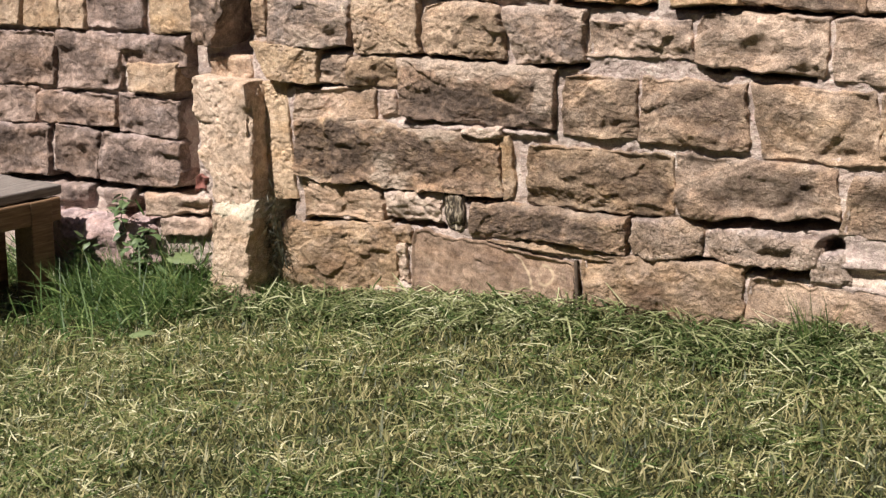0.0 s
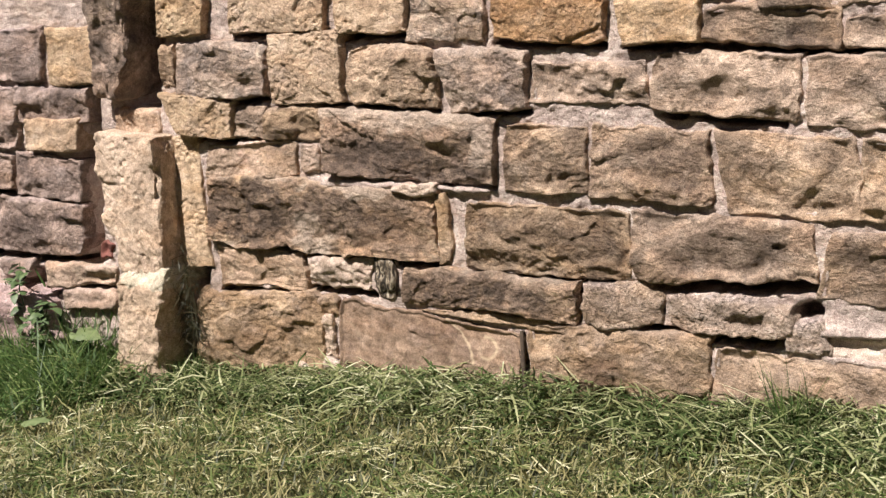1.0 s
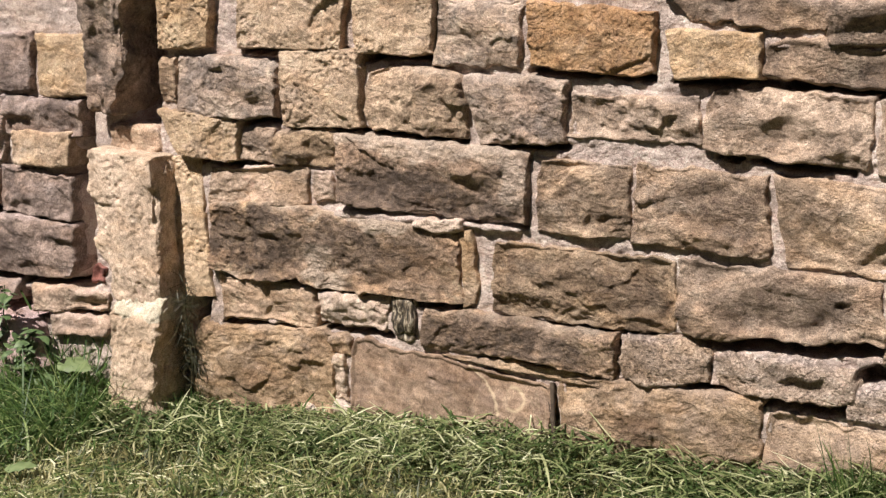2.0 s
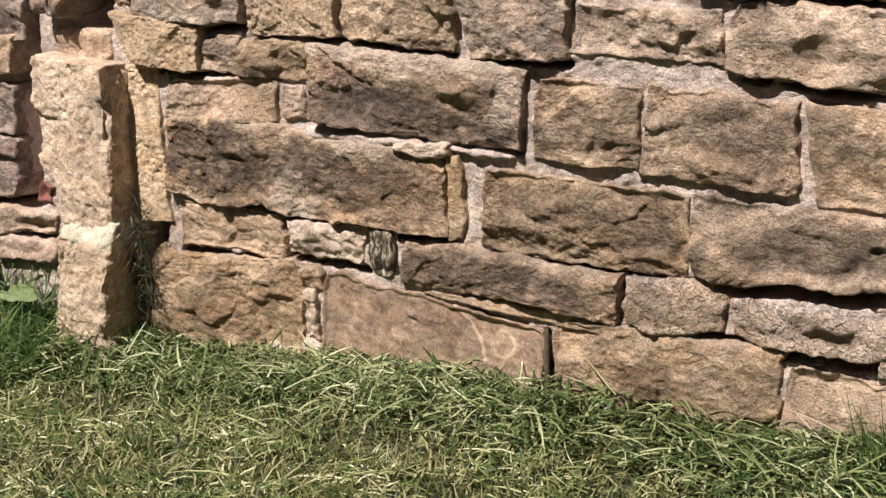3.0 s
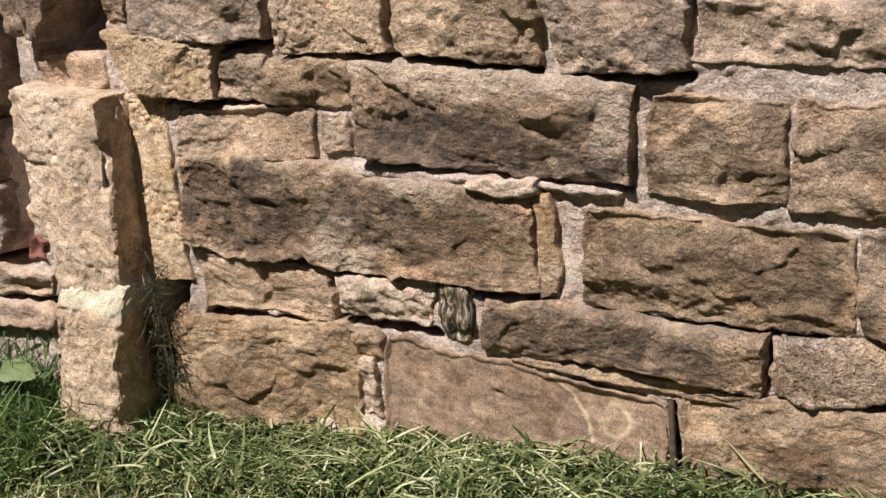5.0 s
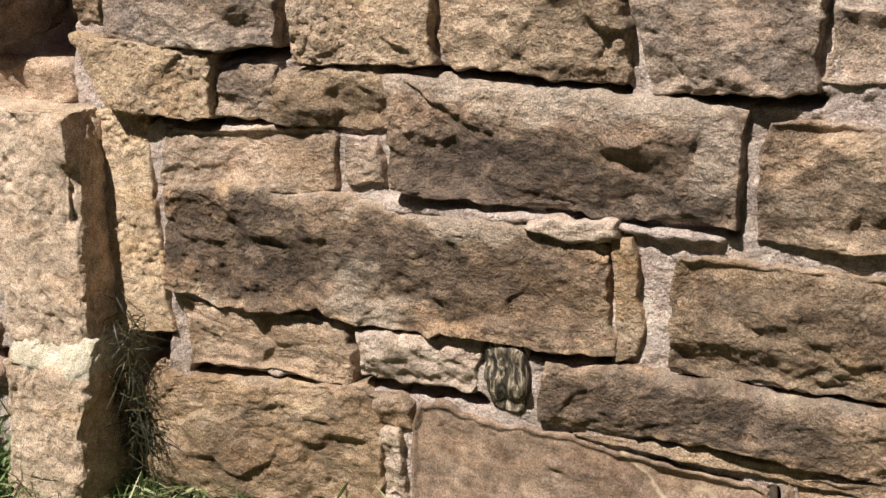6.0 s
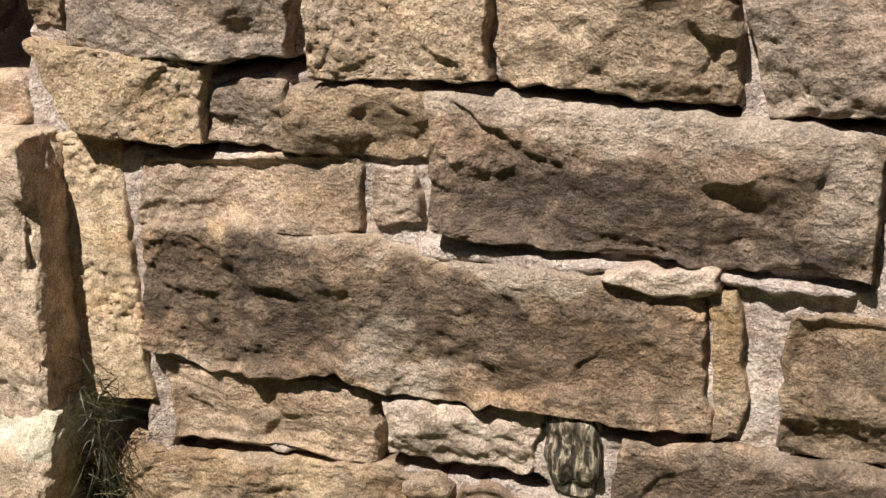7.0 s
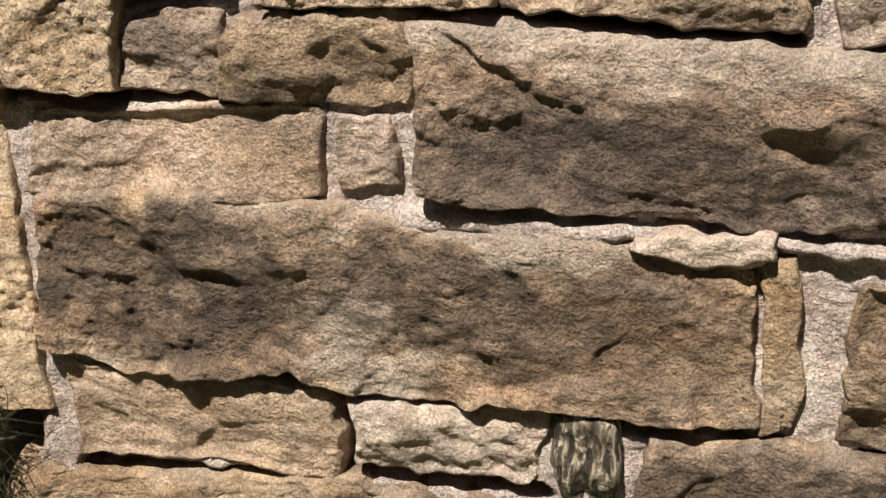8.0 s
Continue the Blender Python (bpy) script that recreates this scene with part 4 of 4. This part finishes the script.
HAY = blade_material("cut_grass", [(0.0, (0.032, 0.062, 0.016)), (0.25, (0.077, 0.128, 0.034)), (0.48, (0.155, 0.199, 0.069)), (0.68, (0.292, 0.294, 0.126)), (0.82, (0.54, 0.52, 0.30)), (1.0, (0.80, 0.78, 0.54))], 0.36)
SWATH = blade_material("fresh_cut_grass", [(0.0, (0.022, 0.042, 0.013)), (0.25, (0.060, 0.100, 0.030)), (0.5, (0.155, 0.192, 0.076)), (0.72, (0.30, 0.318, 0.150)), (0.88, (0.46, 0.48, 0.27)), (1.0, (0.70, 0.70, 0.48))], 0.36)
LAWN = blade_material("mown_lawn", [(0.0, (0.018, 0.027, 0.008)), (0.3, (0.056, 0.072, 0.022)), (0.55, (0.150, 0.156, 0.056)), (0.8, (0.285, 0.258, 0.116)), (1.0, (0.47, 0.42, 0.215))])
FRESH = blade_material("fresh_green_grass", [(0.0, (0.028, 0.057, 0.018)), (0.4, (0.066, 0.127, 0.034)), (0.75, (0.132, 0.207, 0.060)), (1.0, (0.308, 0.368, 0.140))], glow=0.35)
PALELEAF = plain_material("pale_leaf", [(0.07, 0.10, 0.038), (0.11, 0.15, 0.06), (0.16, 0.20, 0.09)], 25.0, 0.5, 0.2, 60.0)
LEAF = plain_material("weed_leaf", [(0.030, 0.055, 0.018), (0.06, 0.10, 0.034), (0.10, 0.145, 0.055)], 30.0, 0.55, 0.2, 90.0)
# weed stems near black: the pillar corner's shade is put into their colour
DRY_SHADED = blade_material("dry_weed", [(0.0, (0.012, 0.014, 0.006)), (0.5, (0.030, 0.032, 0.014)), (0.85, (0.06, 0.055, 0.028)), (1.0, (0.17, 0.14, 0.075))], glow=0.15)

rng = np.random.default_rng(5)


def spread(n, x0, x1, y0, y1):
    return rng.uniform(x0, x1, n), rng.uniform(y0, y1, n)


# short mown turf
n = 120000
x, y = spread(n, -2.3, 2.5, -2.3, 0.0)
blades("lawn", x, y, rng.uniform(0.012, 0.045, n), rng.uniform(0.0022, 0.0058, n), rng.uniform(0.3, 1.5, n), rng.uniform(0.0, 0.7, n), LAWN,
       "short mown lawn turning straw yellow in places", 11, 0.006, 2)
n = 60000
x, y = rng.normal(0.1, 3.2, n), -np.abs(rng.normal(0.0, 3.6, n))
out = ((x < -2.25) | (x > 2.45) | (y < -2.25)) & (np.abs(x) < 7.5) & (y > -7.2)
x, y = x[out], y[out]
n = len(x)
blades("lawn", x, y, rng.uniform(0.03, 0.09, n), rng.uniform(0.006, 0.012, n), rng.uniform(0.2, 1.2, n), rng.uniform(0.0, 0.7, n), LAWN,
       "mown lawn running out away from the wall", 12, 0.006, 2)
# loose cuttings lying over it
n = 130000
x, y = spread(n, -2.0, 2.4, -2.2, 0.0)
keep = rng.random(n) < np.clip(0.42 + 1.1 * fbm(x * 5.5, y * 5.5, 0.5, 3, 3), 0.06, 1)
x, y = x[keep], y[keep]
n = len(x)
blades("grass_cuttings", x, y, rng.gamma(2.6, 0.020, n).clip(0.015, 0.2), rng.uniform(0.0018, 0.0056, n), rng.uniform(-0.05, 0.36, n), rng.uniform(0.0, 0.36, n), HAY,
       "loose green and straw coloured grass cuttings on the lawn", 13, 0.026)
# swath raked up along the wall foot
n = 40000
x = rng.uniform(-1.1, 2.2, n)
y = -np.abs(rng.normal(0.0, 0.13, n)) - 0.02
keep = rng.random(n) < np.clip(0.45 + 0.6 * vnoise(x * 2.3, y * 2.0, 0.5, 3), 0.1, 1)
x, y = x[keep], y[keep]
n = len(x)
blades("grass_swath", x, y, rng.gamma(3.4, 0.019, n).clip(0.025, 0.18), rng.uniform(0.0022, 0.0065, n), rng.uniform(0.0, 0.65, n), rng.uniform(0.05, 0.5, n), SWATH,
       "raked swath of cut grass heaped along the wall foot", 17, 0.070, 3, 0.16)
# uncut grass by the rubble and the pillar
n = 9000
x = rng.uniform(-1.9, -0.68, n)
y = -np.abs(rng.normal(0.06, 0.20, n)) - 0.03
free = (x > -1.24) | (y > -0.12)
x, y = x[free], y[free]
n = len(x)
blades("uncut_grass", x, y, rng.uniform(0.05, 0.26, n), rng.uniform(0.0025, 0.0065, n), rng.uniform(0.4, 1.3, n), rng.uniform(0.1, 0.8, n), FRESH,
       "uncut green grass growing along the rubble foot", 19, 0.0, 5, 0.25)


def tuft(name, x, y, n, length, spread_by, material, label, seed, z=None):
    r = np.random.default_rng(seed)
    px, py = r.normal(x, spread_by, n), r.normal(y, spread_by * 0.5, n)
    ang = r.uniform(0, 2 * math.pi, n)
    d = np.stack([np.cos(ang), np.sin(ang) * 0.4, np.zeros(n)], -1) * 0.35
    pz = ground_z(px, py) if z is None else r.normal(z, spread_by, n)
    v, q = strips(np.stack([px, np.minimum(py, -0.02), pz], -1), d, r.uniform(0.5, 1.0, n) * length, r.uniform(0.002, 0.005, n), r.uniform(0.7, 1.1, n), r.uniform(0.0, 0.25, n), 4, seed, 0.2)
    v[:, 1] = np.minimum(v[:, 1], -0.02)
    return tagged(part(name, fast_mesh(name, v, q, material)), label, "grass tuft", "grass tufts at the wall foot")


tuft("grass_tuft", 1.45, -0.11, 70, 0.26, 0.020, FRESH, "small upright tuft of grass at the wall foot", 31)
tuft("grass_tuft", -0.47, -0.05, 130, 0.13, 0.040, FRESH, "green grass tuft in the shade beside the pillar", 32)
tuft("grass_tuft", -0.45, -0.12, 150, 0.13, 0.05, FRESH, "short green grass tuft at the foot of the pillar", 37)
tuft("grass_tuft", -0.93, -0.10, 140, 0.26, 0.07, FRESH, "tall green grass tuft beside the pillar", 33)


# tangle of dry roots hanging at the pillar
def tangle(x, y, z, n, seed):
    r = np.random.default_rng(seed)
    px, py, pz = r.normal(x, 0.022, n), r.normal(y, 0.014, n), r.normal(z, 0.05, n)
    ang = r.uniform(0, 2 * math.pi, n)
    d = np.stack([np.cos(ang), np.sin(ang) * 0.4 - 0.15, r.uniform(-0.5, 0.5, n)], -1)
    v, q = strips(np.stack([px, py, pz], -1), d, r.uniform(0.02, 0.08, n), r.uniform(0.0012, 0.0026, n), r.uniform(-0.4, 0.7, n), r.uniform(0.0, 1.4, n), 6, seed, 0.9)
    v[:, 1] = np.minimum(v[:, 1], -0.025)
    return tagged(part("dry_weed", fast_mesh("dry_weed", v, q, DRY_SHADED)), "tangle of dry weed stems and roots beside the pillar", "weed", "dry weeds at the pillar")


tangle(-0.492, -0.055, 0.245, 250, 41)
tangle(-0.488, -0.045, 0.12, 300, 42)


# broad leaf at the pillar foot
def broad_leaf(at, turn, size):
    u, v = np.meshgrid(np.linspace(0, 1, 15), np.linspace(-1, 1, 9))
    half = 0.32 * np.sin(np.pi * u**0.75) ** 0.8 + 0.01
    pts = np.stack([u, v * half, 0.10 * np.sin(u * 3) - 0.25 * (v * half) ** 2 * 2 + 0.02 * np.sin(u * 20) * np.abs(v)], -1).reshape(-1, 3) * size
    ob = part("broad_leaf", mesh_from("broad_leaf", pts, grid_faces(15, 9), PALELEAF))
    ob.matrix_world = pose(*at, *turn)
    return tagged(ob, "broad pale green weed leaf in the grass", "leaf", "broad leaves in the grass")


broad_leaf((-0.90, -0.15, 0.055), (18, 6, 5), 0.12)
broad_leaf((-0.97, -0.16, 0.02), (15, 8, 200), 0.11)
broad_leaf((-0.62, -0.62, -0.075), (5, -6, 30), 0.09)

# leafy weed that climbs out of the rubble
def weed_plant(at, height, leaves, seed):
    r = random.Random(seed)
    root = tagged(new("weed_plant"), "dark green leafy weed growing out of the rubble", "weed", "weeds in the rubble")
    root.location = at
    n = 7
    pts = [(0.02 * math.sin(k * 1.3), -0.02 - 0.012 * k, height * k / (n - 1)) for k in range(n)]
    verts, faces = [], []
    for k, (px, py, pz) in enumerate(pts):
        rad = 0.004 * (1 - 0.7 * k / n)
        verts += [(px + rad * math.cos(q * math.pi / 2.5), py + rad * math.sin(q * math.pi / 2.5), pz) for q in range(5)]
    for k in range(n - 1):
        faces += [(k * 5 + q, k * 5 + (q + 1) % 5, k * 5 + 5 + (q + 1) % 5, k * 5 + 5 + q) for q in range(5)]
    part("stem", mesh_from("stem", verts, faces, LEAF), root)
    u, v = np.meshgrid(np.linspace(0, 1, 7), np.linspace(-1, 1, 5))
    half = 0.26 * np.sin(np.pi * u**0.7) ** 0.9 + 0.01
    leaf = mesh_from("leaf", np.stack([u, v * half, 0.25 * u - 0.45 * u * u - 0.5 * (v * half) ** 2], -1).reshape(-1, 3), grid_faces(7, 5), LEAF)
    for k in range(leaves):
        f = r.uniform(0.1, 1.0)
        ob = part("leaf", leaf, root)
        size = r.uniform(0.025, 0.055)
        ob.matrix_local = pose(0.02 * math.sin(f * 7.8) + r.gauss(0, 0.025), -0.02 - 0.072 * f, height * f, r.uniform(-25, 25), r.uniform(-35, 30), r.uniform(150, 390)) @ Matrix.Diagonal((size, size, size, 1))
    return root


tuft("grass_tuft", -1.22, -0.30, 170, 0.24, 0.07, FRESH, "long uncut grass tuft beside the bench leg", 34)
tuft("grass_tuft", -1.12, -0.20, 150, 0.22, 0.07, FRESH, "long uncut grass tuft below the rubble", 35)
tuft("grass_tuft", -0.80, -0.19, 120, 0.16, 0.05, FRESH, "green grass tuft before the pillar foot", 36)
weed_plant((-0.98, -0.10, -0.10), 0.26, 55, 6)
weed_plant((-1.16, -0.04, -0.05), 0.30, 60, 3)
weed_plant((-1.05, -0.08, -0.10), 0.22, 55, 4)
weed_plant((-1.30, -0.10, -0.14), 0.22, 55, 5)


# ripe seed heads of wild barley by the bench
def seed_head(at, height, lean, seed):
    r = np.random.default_rng(seed)
    root = tagged(new("wild_barley"), "pale green wild barley ear on a thin stalk", "grass", "wild barley by the bench")
    root.location = at
    t = np.linspace(0, 1, 8)
    sx, sz = lean * t**2, height * t
    rad = 0.0016
    verts = np.concatenate([np.stack([sx + rad * c, 0 * t + rad * d, sz], -1) for c, d in ((1, 0), (-0.5, 0.87), (-0.5, -0.87))])
    faces = [(q * 8 + k, q * 8 + k + 1, ((q + 1) % 3) * 8 + k + 1, ((q + 1) % 3) * 8 + k) for q in range(3) for k in range(7)]
    part("stalk", mesh_from("stalk", verts, faces, DRY_SHADED), root)
    n = 46
    f = r.uniform(0.78, 1.0, n)
    ang = r.uniform(0, 2 * math.pi, n)
    d = np.stack([np.cos(ang) * 0.3 + 0.5 * np.sign(lean), np.sin(ang) * 0.3, np.full(n, 0.6)], -1)
    v, q = strips(np.stack([lean * f**2, 0 * f, height * f], -1), d, r.uniform(0.03, 0.06, n), np.full(n, 0.003), np.zeros(n), r.uniform(0, 0.3, n), 2, seed, 0.1)
    part("ear", fast_mesh("ear", v, q, HAY), root, "bristly pale ear")
    return root


seed_head((-1.22, -0.36, -0.22), 0.20, -0.06, 1)
seed_head((-1.16, -0.42, -0.22), 0.14, 0.04, 2)

# ---- bench ----
WOOD = plain_material("brown_timber", [(0.10, 0.055, 0.028), (0.19, 0.11, 0.058), (0.27, 0.17, 0.095)], 9.0, 0.75, 0.5, 60.0, (14, 1, 14))
GREYWOOD = plain_material("weathered_grey_timber", [(0.10, 0.085, 0.075), (0.18, 0.155, 0.14), (0.27, 0.24, 0.215)], 9.0, 0.85, 0.6, 60.0, (14, 1, 14))


def timber(name, x0, x1, y0, y1, z0, z1, material, parent, label="", bevel=0.006):
    bm = bmesh.new()
    bmesh.ops.create_cube(bm, size=1.0, matrix=Matrix.Diagonal((x1 - x0, y1 - y0, z1 - z0, 1)))
    bmesh.ops.bevel(bm, geom=bm.edges[:], offset=bevel, segments=2, affect="EDGES", profile=0.5)
    me = bpy.data.meshes.new(name)
    bm.to_mesh(me)
    me.materials.append(material)
    ob = part(name, me, parent, label)
    ob.location = Vector(((x0 + x1) / 2, (y0 + y1) / 2, (z0 + z1) / 2)) - parent.location
    return ob


bench = tagged(new("garden_bench"), "rustic timber bench with grey weathered seat boards", "bench")
bench.location = (-1.58, -0.85, -0.25)
for k in range(3):
    timber("seat_board", -1.80 + k * 0.135, -1.6655 + k * 0.135, -1.55, -0.19 - 0.01 * (k % 2), 0.225, 0.262, GREYWOOD, bench, "grey weathered seat board")
timber("side_rail", -1.415, -1.375, -1.52, -0.215, 0.135, 0.222, WOOD, bench)
timber("side_rail", -1.79, -1.75, -1.52, -0.215, 0.135, 0.222, WOOD, bench)
for lx in (-1.47, -1.74):
    for ly in (-0.36, -1.45):
        timber("leg", lx, lx + 0.10, ly, ly + 0.10, -0.32, 0.222, WOOD, bench)
timber("cross_rail", -1.75, -1.416, -0.32, -0.27, 0.12, 0.20, WOOD, bench)

# marble chip, twig in the cleft
def chip_material():
    mat, tree, bsdf = nodes_of("streaked_chip")
    where = stretched(tree, (1.0, 1.0, 0.22), (0, 0.06, 0))
    fac = noise_node(tree, where, 95.0, 5, 0.6, 0.6)
    tree.links.new(ramp(tree, fac, [(0.43, (0.03, 0.024, 0.018)), (0.51, (0.12, 0.09, 0.06)), (0.58, (0.36, 0.30, 0.22)), (0.66, (0.66, 0.60, 0.48))]), bsdf.inputs["Base Color"])
    bsdf.inputs["Roughness"].default_value = 0.7
    b = node(tree, "ShaderNodeBump", Strength=0.8, Distance=0.012)
    tree.links.new(fac, b.inputs["Height"])
    tree.links.new(b.outputs[0], bsdf.inputs["Normal"])
    return mat


MAT["marble"] = chip_material()
RELIEF["marble"] = (0.028, 0.3, 0.010, 0.005, 0.018, 0.006)
stone(wall, "marble", 0.205, 0.267, 0.274, 0.396, -0.010, -0.016, 0.003, 0.005, proud=0.0, cell=0.004, label="dark and white streaked stone chip")


TWIG = plain_material("dark_twig_bark", [(0.03, 0.02, 0.014), (0.06, 0.042, 0.03), (0.10, 0.075, 0.05)], 60.0, 0.9, 0.5, 200.0)


def twig(points, radius):
    cu = bpy.data.curves.new("twig", "CURVE")
    cu.dimensions, cu.bevel_depth, cu.bevel_resolution = "3D", radius, 2
    sp = cu.splines.new("POLY")
    sp.points.add(len(points) - 1)
    for p, q in zip(sp.points, points):
        p.co = (*q, 1)
        p.radius = 1.0
    cu.materials.append(TWIG)
    tmp = bpy.data.objects.new("twig", cu)
    me = bpy.data.meshes.new_from_object(tmp)
    bpy.data.objects.remove(tmp)
    return tagged(part("twig", me), "thin dark twig stuck in the cleft of the wall", "twig", "twigs in the cleft")


twig([(0.672, -0.022, 0.245), (0.681, -0.03, 0.17), (0.690, -0.035, 0.10), (0.694, -0.04, 0.03)], 0.006)
twig([(0.665, -0.022, 0.20), (0.684, -0.034, 0.13), (0.70, -0.035, 0.03)], 0.0035)
